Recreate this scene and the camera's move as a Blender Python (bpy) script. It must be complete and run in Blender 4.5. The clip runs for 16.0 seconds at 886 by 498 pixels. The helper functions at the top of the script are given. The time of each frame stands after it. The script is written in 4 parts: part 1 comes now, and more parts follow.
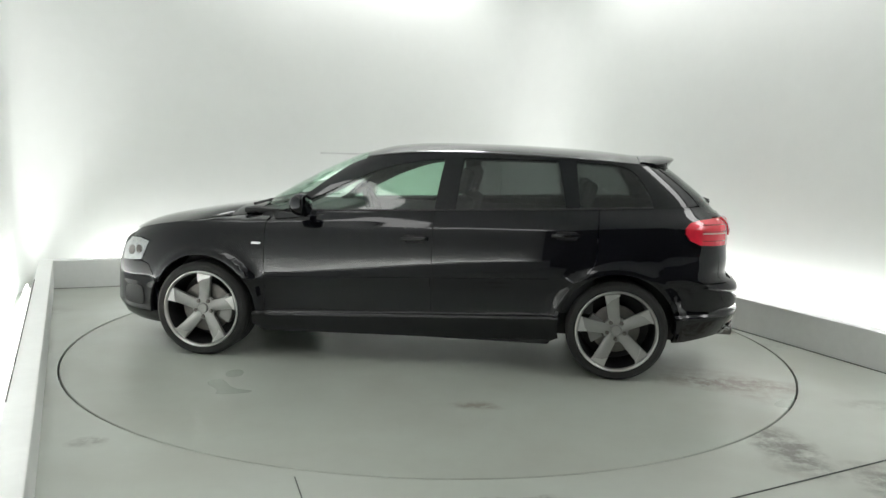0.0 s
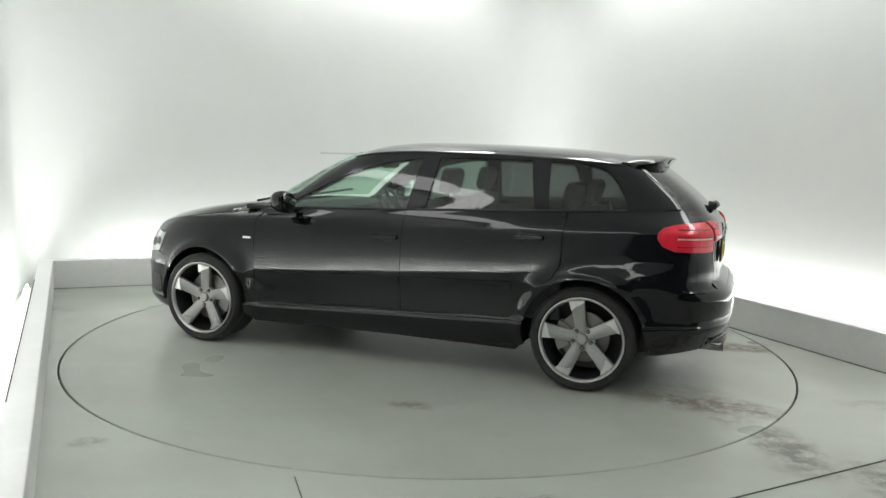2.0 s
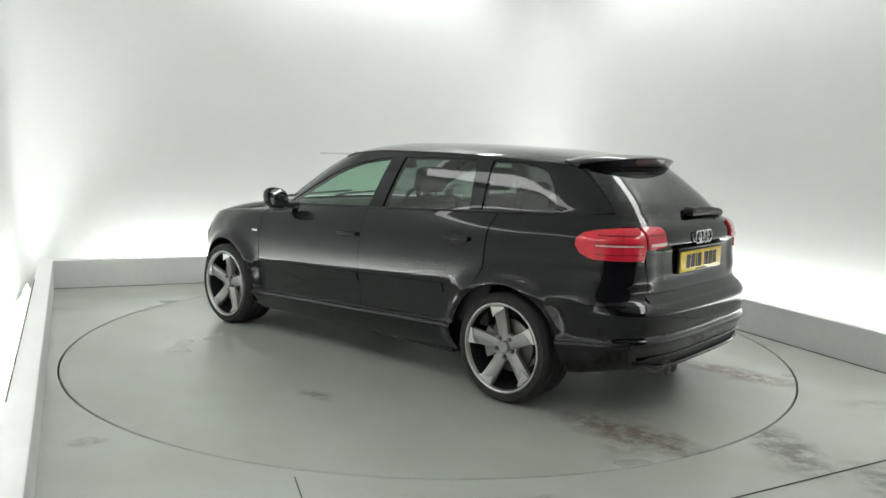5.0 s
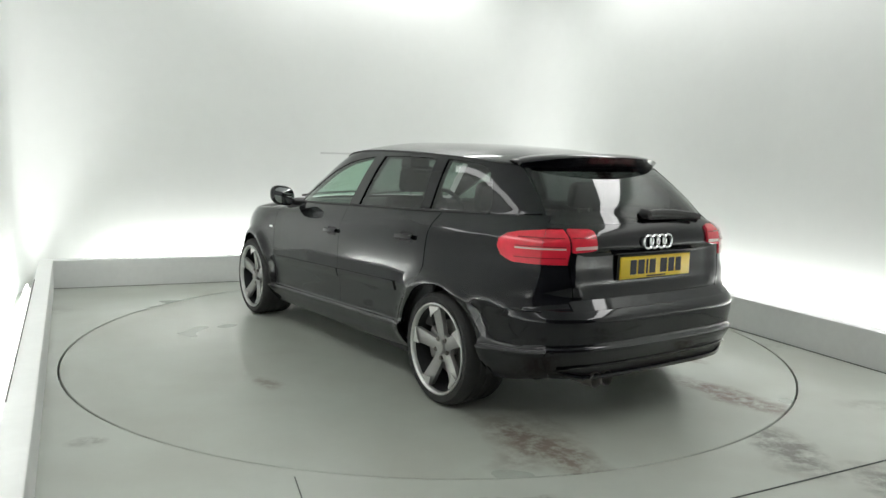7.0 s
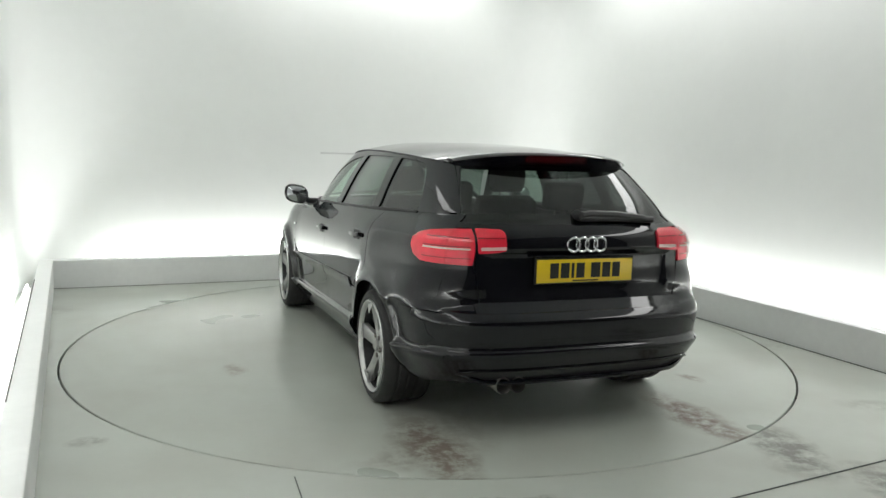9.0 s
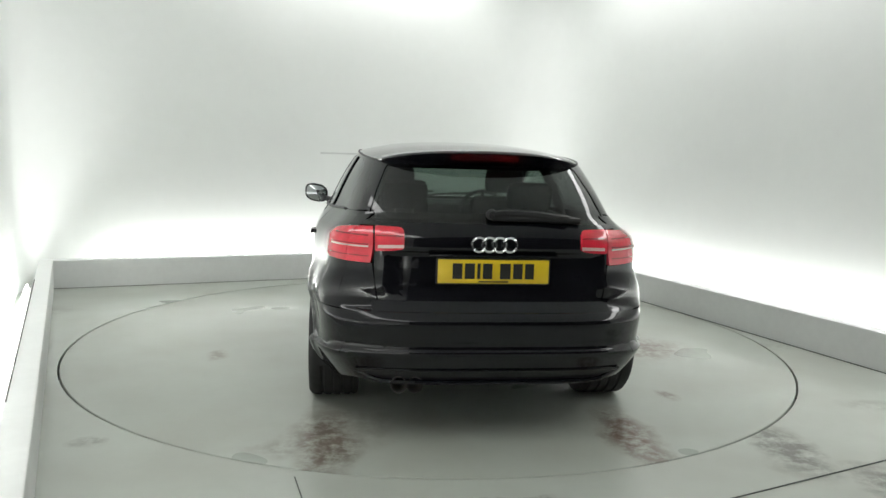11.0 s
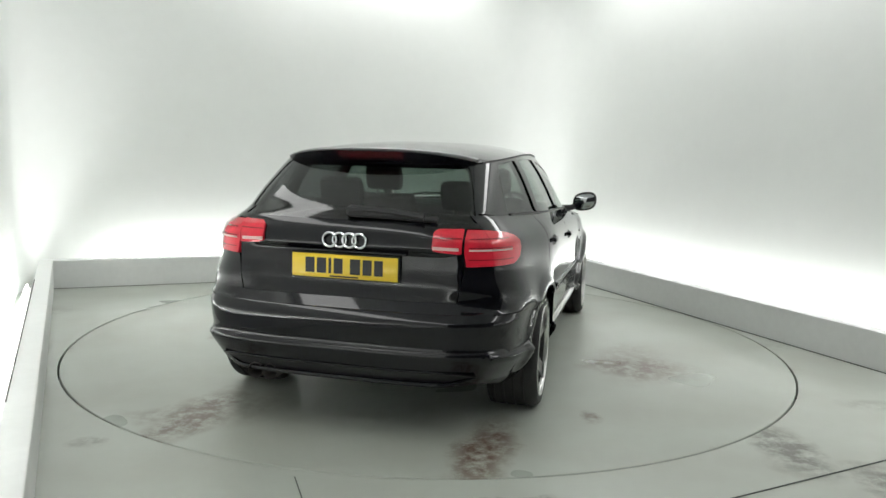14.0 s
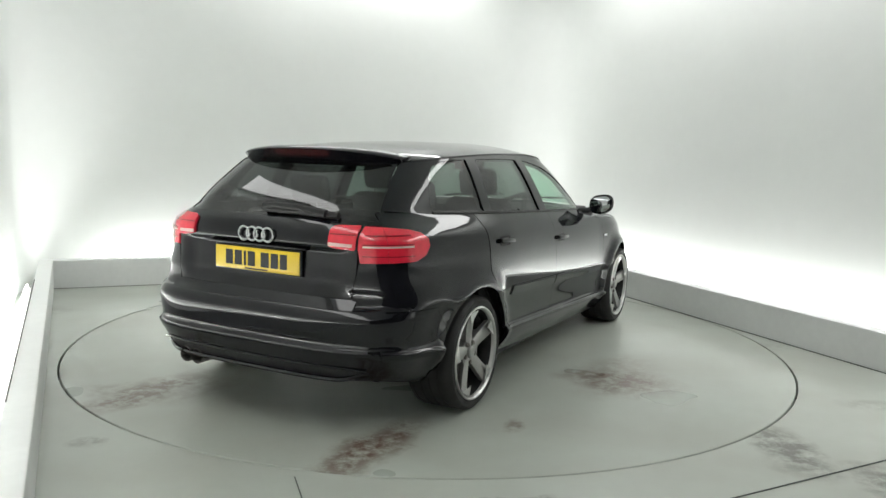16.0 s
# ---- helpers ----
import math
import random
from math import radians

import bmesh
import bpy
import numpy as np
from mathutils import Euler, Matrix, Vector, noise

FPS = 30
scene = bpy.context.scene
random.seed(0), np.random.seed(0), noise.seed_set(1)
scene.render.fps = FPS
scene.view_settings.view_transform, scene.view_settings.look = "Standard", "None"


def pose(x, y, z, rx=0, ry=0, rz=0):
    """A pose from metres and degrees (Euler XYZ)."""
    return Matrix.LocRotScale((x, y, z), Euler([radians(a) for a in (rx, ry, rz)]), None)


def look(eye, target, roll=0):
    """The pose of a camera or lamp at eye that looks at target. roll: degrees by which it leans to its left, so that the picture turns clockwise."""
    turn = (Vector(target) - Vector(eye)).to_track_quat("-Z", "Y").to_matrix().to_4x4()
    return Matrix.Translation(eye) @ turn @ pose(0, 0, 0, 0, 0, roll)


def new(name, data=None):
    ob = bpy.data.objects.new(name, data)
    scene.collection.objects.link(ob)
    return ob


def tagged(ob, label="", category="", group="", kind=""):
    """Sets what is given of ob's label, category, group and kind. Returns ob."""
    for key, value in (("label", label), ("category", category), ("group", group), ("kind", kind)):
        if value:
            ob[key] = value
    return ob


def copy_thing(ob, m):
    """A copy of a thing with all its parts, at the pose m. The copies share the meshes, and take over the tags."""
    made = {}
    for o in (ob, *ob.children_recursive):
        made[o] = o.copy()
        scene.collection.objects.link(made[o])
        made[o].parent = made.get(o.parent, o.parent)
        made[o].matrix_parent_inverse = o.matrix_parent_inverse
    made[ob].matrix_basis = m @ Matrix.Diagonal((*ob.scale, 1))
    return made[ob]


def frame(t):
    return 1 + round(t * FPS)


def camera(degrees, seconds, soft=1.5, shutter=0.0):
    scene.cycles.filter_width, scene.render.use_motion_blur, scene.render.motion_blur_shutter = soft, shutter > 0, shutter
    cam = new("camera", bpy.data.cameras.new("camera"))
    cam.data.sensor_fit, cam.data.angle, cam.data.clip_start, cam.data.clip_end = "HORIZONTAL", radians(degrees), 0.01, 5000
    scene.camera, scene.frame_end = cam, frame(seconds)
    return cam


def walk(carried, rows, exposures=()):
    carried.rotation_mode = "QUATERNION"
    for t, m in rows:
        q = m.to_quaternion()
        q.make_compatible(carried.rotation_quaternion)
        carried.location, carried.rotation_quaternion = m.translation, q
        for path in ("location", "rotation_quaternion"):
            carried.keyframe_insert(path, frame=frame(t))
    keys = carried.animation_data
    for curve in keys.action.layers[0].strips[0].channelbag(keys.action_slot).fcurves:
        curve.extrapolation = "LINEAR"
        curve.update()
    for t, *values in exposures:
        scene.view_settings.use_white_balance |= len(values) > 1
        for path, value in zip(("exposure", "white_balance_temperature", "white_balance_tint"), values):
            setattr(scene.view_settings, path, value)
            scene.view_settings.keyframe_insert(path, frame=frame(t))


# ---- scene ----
cam = camera(59.8, 16.0, soft=1.5)
EYE = (0.0, -5.42, 1.342)
AIM = (EYE[0] + 0.01226, EYE[1] + 0.99172, EYE[2] - 0.12781)
VIEW = look(EYE, AIM, 1.677)
walk(cam, [(0.0, VIEW), (16.0, VIEW)])
scene.view_settings.exposure = 0.0

# ---------------------------------------------------------------- plan of the bay
A = Vector((-3.40, 1.43))           # inner corners of the low kerb wall
B = Vector((1.17, 3.36))
LD = Vector((2.16, -4.58)).normalized()    # along the side walls, towards the camera end
BD = (B - A).normalized()
RD = Vector((1.09, -2.49)).normalized()
KERB_H, KERB_T, SLOT = 0.255, 0.12, 0.17
CEIL = 3.40
C = B + RD * 8.4
D = A + LD * 8.4

# ---------------------------------------------------------------- world and lamps
world = bpy.data.worlds.new("world")
scene.world = world
world.use_nodes = True
world.node_tree.nodes["Background"].inputs[0].default_value = (0.5, 0.55, 0.6, 1)
world.node_tree.nodes["Background"].inputs[1].default_value = 0.02

WHITE = (1.0, 1.0, 0.985)


def strip_lamp(a, b, z, aim, width, watts):
    """A long lamp from plan point a to b at height z that shines towards aim."""
    data = bpy.data.lights.new("strip_lamp", "AREA")
    data.shape, data.size, data.size_y = "RECTANGLE", (b - a).length, width
    data.energy, data.color = watts, WHITE
    ob = new("strip_lamp", data)
    mid = (a + b) / 2
    zax = -Vector(aim).normalized()
    xax = Vector((b.x - a.x, b.y - a.y, 0)).normalized()
    yax = zax.cross(xax)
    m = Matrix((xax, yax, zax)).transposed().to_4x4()
    m.translation = (mid.x, mid.y, z)
    ob.matrix_world = m
    return ob


def outward(d, sign):
    return Vector((-d.y, d.x)) * sign


NL, NB, NR = outward(LD, -1), outward(BD, 1), outward(RD, 1)
LOW_W, TOP_W = 38.0, 34.5


def place_lamps():
    g = KERB_T + SLOT * 0.5
    for a, b, n, k in ((A, D, NL, 2.15), (A, B, NB, 1.0), (B, C, NR, 1.6)):
        o = n * g
        d = (b - a).normalized() * 0.45
        strip_lamp(a + o + d, b + o - d, 0.10, (n.x * 0.12, n.y * 0.12, 1), 0.10, LOW_W * k)
    for a, b, n, s, e, k, w in ((A, B, NB, 1.6, 0.75, 0.55, 0.3), (B, C, NR, 0.9, 0.4, 1.65, 0.4), (A, D, NL, 1.6, 0.4, 0.85, 0.4)):
        d = (b - a).normalized()
        o = n * (KERB_T + 0.05 - w / 2)
        strip_lamp(a + d * s + o, b - d * e + o, CEIL - 0.06, (-n.x * 0.1, -n.y * 0.1, -1), w, TOP_W * k)


place_lamps()


# ---------------------------------------------------------------- materials
def material(name, color, rough=0.5, metal=0.0, coat=0.0, noise_scale=0.0, amount=0.0, bump=0.0, fine=0.0, **more):
    m = bpy.data.materials.new(name)
    m.use_nodes = True
    t = m.node_tree
    p = t.nodes["Principled BSDF"]
    p.inputs["Base Color"].default_value = (*color, 1)
    p.inputs["Roughness"].default_value = rough
    p.inputs["Metallic"].default_value = metal
    p.inputs["Coat Weight"].default_value = coat
    p.inputs["Coat Roughness"].default_value = 0.04
    for k, v in more.items():
        p.inputs[k.replace("_", " ")].default_value = v
    if noise_scale:
        co = t.nodes.new("ShaderNodeTexCoord")
        n1 = t.nodes.new("ShaderNodeTexNoise")
        n1.inputs["Scale"].default_value = noise_scale
        n1.inputs["Detail"].default_value = 6
        n2 = t.nodes.new("ShaderNodeTexNoise")
        n2.inputs["Scale"].default_value = noise_scale * 14
        n2.inputs["Detail"].default_value = 3
        for n in (n1, n2):
            t.links.new(co.outputs["Object"], n.inputs["Vector"])
        add = t.nodes.new("ShaderNodeMath")
        add.operation = "MULTIPLY_ADD"
        add.inputs[1].default_value = 0.35
        t.links.new(n2.outputs["Fac"], add.inputs[0])
        t.links.new(n1.outputs["Fac"], add.inputs[2])
        ramp = t.nodes.new("ShaderNodeMapRange")
        ramp.inputs[1].default_value, ramp.inputs[2].default_value = 0.35, 1.0
        ramp.inputs[3].default_value, ramp.inputs[4].default_value = 1 - amount, 1 + amount
        t.links.new(add.outputs[0], ramp.inputs[0])
        mul = t.nodes.new("ShaderNodeVectorMath")
        mul.operation = "SCALE"
        mul.inputs[0].default_value = color
        t.links.new(ramp.outputs[0], mul.inputs["Scale"])
        t.links.new(mul.outputs[0], p.inputs["Base Color"])
        rr = t.nodes.new("ShaderNodeMath")
        rr.operation = "MULTIPLY"
        rr.inputs[1].default_value = rough
        t.links.new(ramp.outputs[0], rr.inputs[0])
        t.links.new(rr.outputs[0], p.inputs["Roughness"])
        if bump:
            b = t.nodes.new("ShaderNodeBump")
            b.inputs["Strength"].default_value = bump
            b.inputs["Distance"].default_value = 0.004
            t.links.new(n2.outputs["Fac"], b.inputs["Height"])
            t.links.new(b.outputs[0], p.inputs["Normal"])
    return m


def glass(name, tint, gloss=1.0):
    """A thin sheet: tinted see-through, glossy by Fresnel."""
    m = bpy.data.materials.new(name)
    m.use_nodes = True
    t = m.node_tree
    t.nodes.remove(t.nodes["Principled BSDF"])
    out = t.nodes["Material Output"]
    tr = t.nodes.new("ShaderNodeBsdfTransparent")
    tr.inputs[0].default_value = (*tint, 1)
    gl = t.nodes.new("ShaderNodeBsdfGlossy")
    gl.inputs["Roughness"].default_value = 0.02
    gl.inputs["Color"].default_value = (gloss, gloss, gloss, 1)
    lw = t.nodes.new("ShaderNodeLayerWeight")
    lw.inputs[0].default_value = 0.5
    pw = t.nodes.new("ShaderNodeMath")
    pw.operation = "POWER"
    pw.inputs[1].default_value = 5
    t.links.new(lw.outputs["Facing"], pw.inputs[0])
    fr = t.nodes.new("ShaderNodeMath")
    fr.operation = "MULTIPLY_ADD"
    fr.inputs[1].default_value, fr.inputs[2].default_value = 0.92, 0.07
    t.links.new(pw.outputs[0], fr.inputs[0])
    mix = t.nodes.new("ShaderNodeMixShader")
    t.links.new(fr.outputs[0], mix.inputs[0])
    t.links.new(tr.outputs[0], mix.inputs[1])
    t.links.new(gl.outputs[0], mix.inputs[2])
    t.links.new(mix.outputs[0], out.inputs[0])
    return m


def floor_material(name, color, spots, red):
    """Grey-green floor paint with scuffs; spots: (x, y, along, across, strength) dirt patches in the slab's own plane."""
    m = material(name, color, rough=0.32, noise_scale=0.9, amount=0.07, bump=0.03)
    t = m.node_tree
    p = t.nodes["Principled BSDF"]
    base = p.inputs["Base Color"].links[0].from_socket
    co = t.nodes.new("ShaderNodeTexCoord")
    wob = t.nodes.new("ShaderNodeTexNoise")
    wob.inputs["Scale"].default_value = 5
    wob.inputs["Detail"].default_value = 5
    t.links.new(co.outputs["Object"], wob.inputs["Vector"])
    brk = t.nodes.new("ShaderNodeTexNoise")
    brk.inputs["Scale"].default_value = 11
    brk.inputs["Detail"].default_value = 6
    brk.inputs["Roughness"].default_value = 0.7
    t.links.new(co.outputs["Object"], brk.inputs["Vector"])
    off = t.nodes.new("ShaderNodeVectorMath")
    off.operation = "MULTIPLY_ADD"
    off.inputs[1].default_value = (0.22, 0.22, 0)
    t.links.new(wob.outputs["Color"], off.inputs[0])
    t.links.new(co.outputs["Object"], off.inputs[2])
    total = None
    for x, y, lx, ly, power in spots:
        sub = t.nodes.new("ShaderNodeVectorMath")
        sub.operation = "SUBTRACT"
        sub.inputs[1].default_value = (x + 0.11, y + 0.11, 0)
        t.links.new(off.outputs[0], sub.inputs[0])
        sc = t.nodes.new("ShaderNodeVectorMath")
        sc.operation = "MULTIPLY"
        sc.inputs[1].default_value = (1 / lx, 1 / ly, 0)
        t.links.new(sub.outputs[0], sc.inputs[0])
        ln = t.nodes.new("ShaderNodeVectorMath")
        ln.operation = "LENGTH"
        t.links.new(sc.outputs[0], ln.inputs[0])
        mr = t.nodes.new("ShaderNodeMapRange")
        mr.inputs[1].default_value, mr.inputs[2].default_value = 0.45, 1.15
        mr.inputs[3].default_value, mr.inputs[4].default_value = power, 0
        t.links.new(ln.outputs["Value"], mr.inputs[0])
        if total is None:
            total = mr.outputs[0]
        else:
            mx = t.nodes.new("ShaderNodeMath")
            mx.operation = "MAXIMUM"
            t.links.new(total, mx.inputs[0])
            t.links.new(mr.outputs[0], mx.inputs[1])
            total = mx.outputs[0]
    holes = t.nodes.new("ShaderNodeMapRange")
    holes.inputs[1].default_value, holes.inputs[2].default_value = 0.36, 0.56
    t.links.new(brk.outputs["Fac"], holes.inputs[0])
    k = t.nodes.new("ShaderNodeMath")
    k.operation = "MULTIPLY"
    t.links.new(total, k.inputs[0])
    t.links.new(holes.outputs[0], k.inputs[1])
    mix = t.nodes.new("ShaderNodeMix")
    mix.data_type = "RGBA"
    mix.inputs[7].default_value = (*red, 1)
    t.links.new(k.outputs[0], mix.inputs[0])
    # broad worn and dusty patches under the spots
    big = t.nodes.new("ShaderNodeTexNoise")
    big.inputs["Scale"].default_value = 1.15
    big.inputs["Detail"].default_value = 2.0
    big.inputs["Roughness"].default_value = 0.62
    big.inputs["Distortion"].default_value = 0.3
    t.links.new(co.outputs["Object"], big.inputs["Vector"])
    br = t.nodes.new("ShaderNodeMapRange")
    br.interpolation_type = "SMOOTHSTEP"
    br.inputs[1].default_value, br.inputs[2].default_value = 0.25, 0.85
    br.inputs[4].default_value = 0.42
    t.links.new(big.outputs["Fac"], br.inputs[0])
    worn = t.nodes.new("ShaderNodeMix")
    worn.data_type = "RGBA"
    worn.inputs[7].default_value = (0.33, 0.315, 0.27, 1)
    t.links.new(br.outputs[0], worn.inputs[0])
    t.links.new(base, worn.inputs[6])
    # small chips and scratches
    chip = t.nodes.new("ShaderNodeTexVoronoi")
    chip.inputs["Scale"].default_value = 2.6
    t.links.new(co.outputs["Object"], chip.inputs["Vector"])
    cr = t.nodes.new("ShaderNodeMapRange")
    cr.inputs[1].default_value, cr.inputs[2].default_value = 0.01, 0.10
    cr.inputs[3].default_value, cr.inputs[4].default_value = 0.03, 0.0
    t.links.new(chip.outputs["Distance"], cr.inputs[0])
    chips = t.nodes.new("ShaderNodeMix")
    chips.data_type = "RGBA"
    chips.inputs[7].default_value = (0.28, 0.29, 0.26, 1)
    t.links.new(cr.outputs[0], chips.inputs[0])
    t.links.new(worn.outputs[2], chips.inputs[6])
    t.links.new(chips.outputs[2], mix.inputs[6])
    t.links.new(mix.outputs[2], p.inputs["Base Color"])
    rough = t.nodes.new("ShaderNodeMath")
    rough.operation = "MULTIPLY_ADD"
    rough.inputs[1].default_value, rough.inputs[2].default_value = 0.22, 0.27
    t.links.new(br.outputs[0], rough.inputs[0])
    t.links.new(rough.outputs[0], p.inputs["Roughness"])
    return m


def glow(name, color, strength):
    m = bpy.data.materials.new(name)
    m.use_nodes = True
    p = m.node_tree.nodes["Principled BSDF"]
    p.inputs["Base Color"].default_value = (*color, 1)
    p.inputs["Emission Color"].default_value = (*color, 1)
    p.inputs["Emission Strength"].default_value = strength
    return m


WALL = material("white_wall_paint", (0.80, 0.82, 0.80), 0.6, noise_scale=0.7, amount=0.03, bump=0.05)
KERB = material("pale_grey_kerb_paint", (0.80, 0.81, 0.80), 0.5, noise_scale=1.5, amount=0.08, bump=0.1)
SHADOWM = material("grey_shadow_strip", (0.62, 0.63, 0.62), 0.6, noise_scale=1.5, amount=0.15)
ENDM = material("dark_end_wall", (0.03, 0.031, 0.033), 0.55, noise_scale=1.0, amount=0.15)
CEILM = material("ceiling_paint", (0.55, 0.57, 0.56), 0.7, noise_scale=0.8, amount=0.05)
FLOOR = floor_material("floor_paint", (0.50, 0.535, 0.485),
                       [(1.68, -1.98, 0.17, 0.36, 0.9), (1.98, -2.35, 0.18, 0.22, 0.9), (0.35, -2.62, 0.22, 0.08, 0.9), (-1.54, -2.12, 0.09, 0.07, 0.6),
                        (-3.0, 0.55, 0.25, 0.15, 0.25), (2.45, -1.3, 0.2, 0.1, 0.35), (2.35, 0.0, 0.3, 0.12, 0.3)], (0.15, 0.14, 0.12))
DISC = floor_material("turntable_paint", (0.46, 0.495, 0.445),
                      [(-1.95, 0.69, 0.48, 0.17, 0.8), (-1.95, -0.77, 0.48, 0.15, 1.0), (-0.3, -1.45, 0.30, 0.36, 0.85), (-1.36, -1.2, 0.09, 0.06, 0.7),
                       (-0.47, 1.40, 0.12, 0.08, 0.6), (-1.78, 0.47, 0.3, 0.14, 0.3), (-0.16, -1.40, 0.55, 0.22, 0.4), (-2.05, 0.80, 0.12, 0.3, 0.4)], (0.13, 0.070, 0.045))
GAP = material("dark_gap_and_shadow", (0.03, 0.033, 0.03), 0.8)
SEAL = material("grey_kerb_seal", (0.26, 0.27, 0.25), 0.7)
SEAM = material("floor_seam", (0.10, 0.11, 0.10), 0.7)
PAINT = material("black_pearl_car_paint", (0.0034, 0.0037, 0.0060), 0.5, 0.0, 1.0, Specular_IOR_Level=0.02, Coat_IOR=1.5)
TRIM = material("black_plastic_trim", (0.012, 0.012, 0.013), 0.45, noise_scale=30, amount=0.2, bump=0.05)
RUBBER = material("tyre_rubber", (0.02, 0.02, 0.02), 0.75, noise_scale=12, amount=0.3, bump=0.2)
TITAN = material("titanium_grey_alloy", (0.36, 0.36, 0.35), 0.42, 0.6, noise_scale=9, amount=0.08)
BRIGHT = material("bright_turned_alloy", (0.60, 0.60, 0.59), 0.36, 0.85, noise_scale=9, amount=0.05)
CHROME = material("chrome", (0.82, 0.83, 0.84), 0.12, 1.0)
STEEL = material("brake_steel", (0.20, 0.19, 0.18), 0.45, 0.8, noise_scale=15, amount=0.3)
CALIPER = material("grey_caliper", (0.30, 0.30, 0.29), 0.5, 0.4)
RED = material("red_lamp_lens", (0.80, 0.022, 0.05), 0.15, 0.0, 1.0, noise_scale=25, amount=0.12)
DEEPRED = material("dark_red_lens", (0.30, 0.008, 0.016), 0.15, 0.0, 1.0)
BRAKE = material("smoked_red_lens", (0.07, 0.004, 0.006), 0.15, 0.0, 1.0)
PINK = material("pale_lamp_strip", (0.80, 0.52, 0.50), 0.2, 0.0, 0.6)
CLEAR = material("headlamp_reflector", (0.50, 0.52, 0.53), 0.15, 0.7, 1.0, noise_scale=14, amount=0.5)
YELLOW = material("yellow_plate", (0.80, 0.56, 0.02), 0.35, 0.0, 0.4, noise_scale=6, amount=0.05)
BLACK = material("black_print", (0.015, 0.015, 0.015), 0.5)
SEATM = material("dark_seat_cloth", (0.025, 0.026, 0.028), 0.85, noise_scale=40, amount=0.3, bump=0.3)
SOFT = material("dashboard_plastic", (0.03, 0.031, 0.033), 0.65, noise_scale=40, amount=0.2, bump=0.2)
LINER = material("grey_headlining", (0.42, 0.42, 0.40), 0.9, noise_scale=30, amount=0.1)
GREENGLASS = glass("green_tinted_glass", (0.58, 0.76, 0.65))
DARKGLASS = glass("privacy_glass", (0.25, 0.275, 0.265))
REARGLASS = glass("privacy_rear_glass", (0.18, 0.20, 0.195))
MIRROR = material("mirror_glass", (0.5, 0.52, 0.53), 0.03, 1.0)
TUBE = glow("tube_light", (0.96, 1.0, 0.97), 6.0)


# ---------------------------------------------------------------- mesh helpers
def link_mesh(name, bm, mat, parent=None, label="", smooth=True):
    me = bpy.data.meshes.new(name)
    bm.to_mesh(me)
    bm.free()
    me.materials.append(mat)
    if smooth:
        for p in me.polygons:
            p.use_smooth = True
        me.set_sharp_from_angle(angle=radians(35))
    ob = new(name, me)
    if parent:
        ob.parent = parent
    if label:
        tagged(ob, label)
    return ob


def part(name, bm, mat, parent, label=""):
    return link_mesh(name, bm, mat, parent, label)


def add_box(bm, x0, x1, y0, y1, z0, z1, m=None, bevel=0.0):
    r = bmesh.ops.create_cube(bm, size=1)
    vs = r["verts"]
    for v in vs:
        v.co = Vector(((x0 + x1) / 2 + v.co.x * (x1 - x0), (y0 + y1) / 2 + v.co.y * (y1 - y0), (z0 + z1) / 2 + v.co.z * (z1 - z0)))
    if bevel:
        es = list({e for v in vs for e in v.link_edges})
        r2 = bmesh.ops.bevel(bm, geom=es, offset=bevel, segments=2, profile=0.5, affect="EDGES")
        vs = list({v for f in r2["faces"] for v in f.verts} | {v for v in vs if v.is_valid})
    if m is not None:
        bmesh.ops.transform(bm, matrix=m, verts=[v for v in vs if v.is_valid])


def lathe(bm, profile, axis_m, steps=48, closed=False):
    """Turns (radius, along) about the y axis, then places it by axis_m."""
    rings = []
    for i in range(steps):
        a = 2 * math.pi * i / steps
        rings.append([bm.verts.new(axis_m @ Vector((r * math.cos(a), y, r * math.sin(a)))) for r, y in profile])
    n = len(profile)
    for i in range(steps):
        p, q = rings[i], rings[(i + 1) % steps]
        for j in range(n - 1 + closed):
            k = (j + 1) % n
            bm.faces.new((p[j], p[k], q[k], q[j]))


def prism(bm, outline, bottom, top, m=None):
    """An upright block over a plan outline."""
    lo = [bm.verts.new((x, y, bottom)) for x, y in outline]
    hi = [bm.verts.new((x, y, top)) for x, y in outline]
    n = len(outline)
    fs = [bm.faces.new(hi), bm.faces.new(lo[::-1])]
    for i in range(n):
        fs.append(bm.faces.new((lo[i], lo[(i + 1) % n], hi[(i + 1) % n], hi[i])))
    bmesh.ops.recalc_face_normals(bm, faces=fs)
    if m is not None:
        bmesh.ops.transform(bm, matrix=m, verts=lo + hi)


def sweep(bm, points, radius, sides=8):
    rings = []
    for i, p in enumerate(points):
        p = Vector(p)
        d = (Vector(points[min(i + 1, len(points) - 1)]) - Vector(points[max(i - 1, 0)])).normalized()
        up = Vector((0, 0, 1)) if abs(d.z) < 0.9 else Vector((1, 0, 0))
        s = d.cross(up).normalized()
        w = s.cross(d)
        rings.append([bm.verts.new(p + (s * math.cos(2 * math.pi * k / sides) + w * math.sin(2 * math.pi * k / sides)) * radius) for k in range(sides)])
    for a, b in zip(rings, rings[1:]):
        for k in range(sides):
            bm.faces.new((a[k], a[(k + 1) % sides], b[(k + 1) % sides], b[k]))
    bm.faces.new(rings[0][::-1])
    bm.faces.new(rings[-1])
    bmesh.ops.recalc_face_normals(bm, faces=bm.faces)


# ---------------------------------------------------------------- the bay
def quad(a, b, c, d):
    return [(p.x, p.y) for p in (a, b, c, d)]


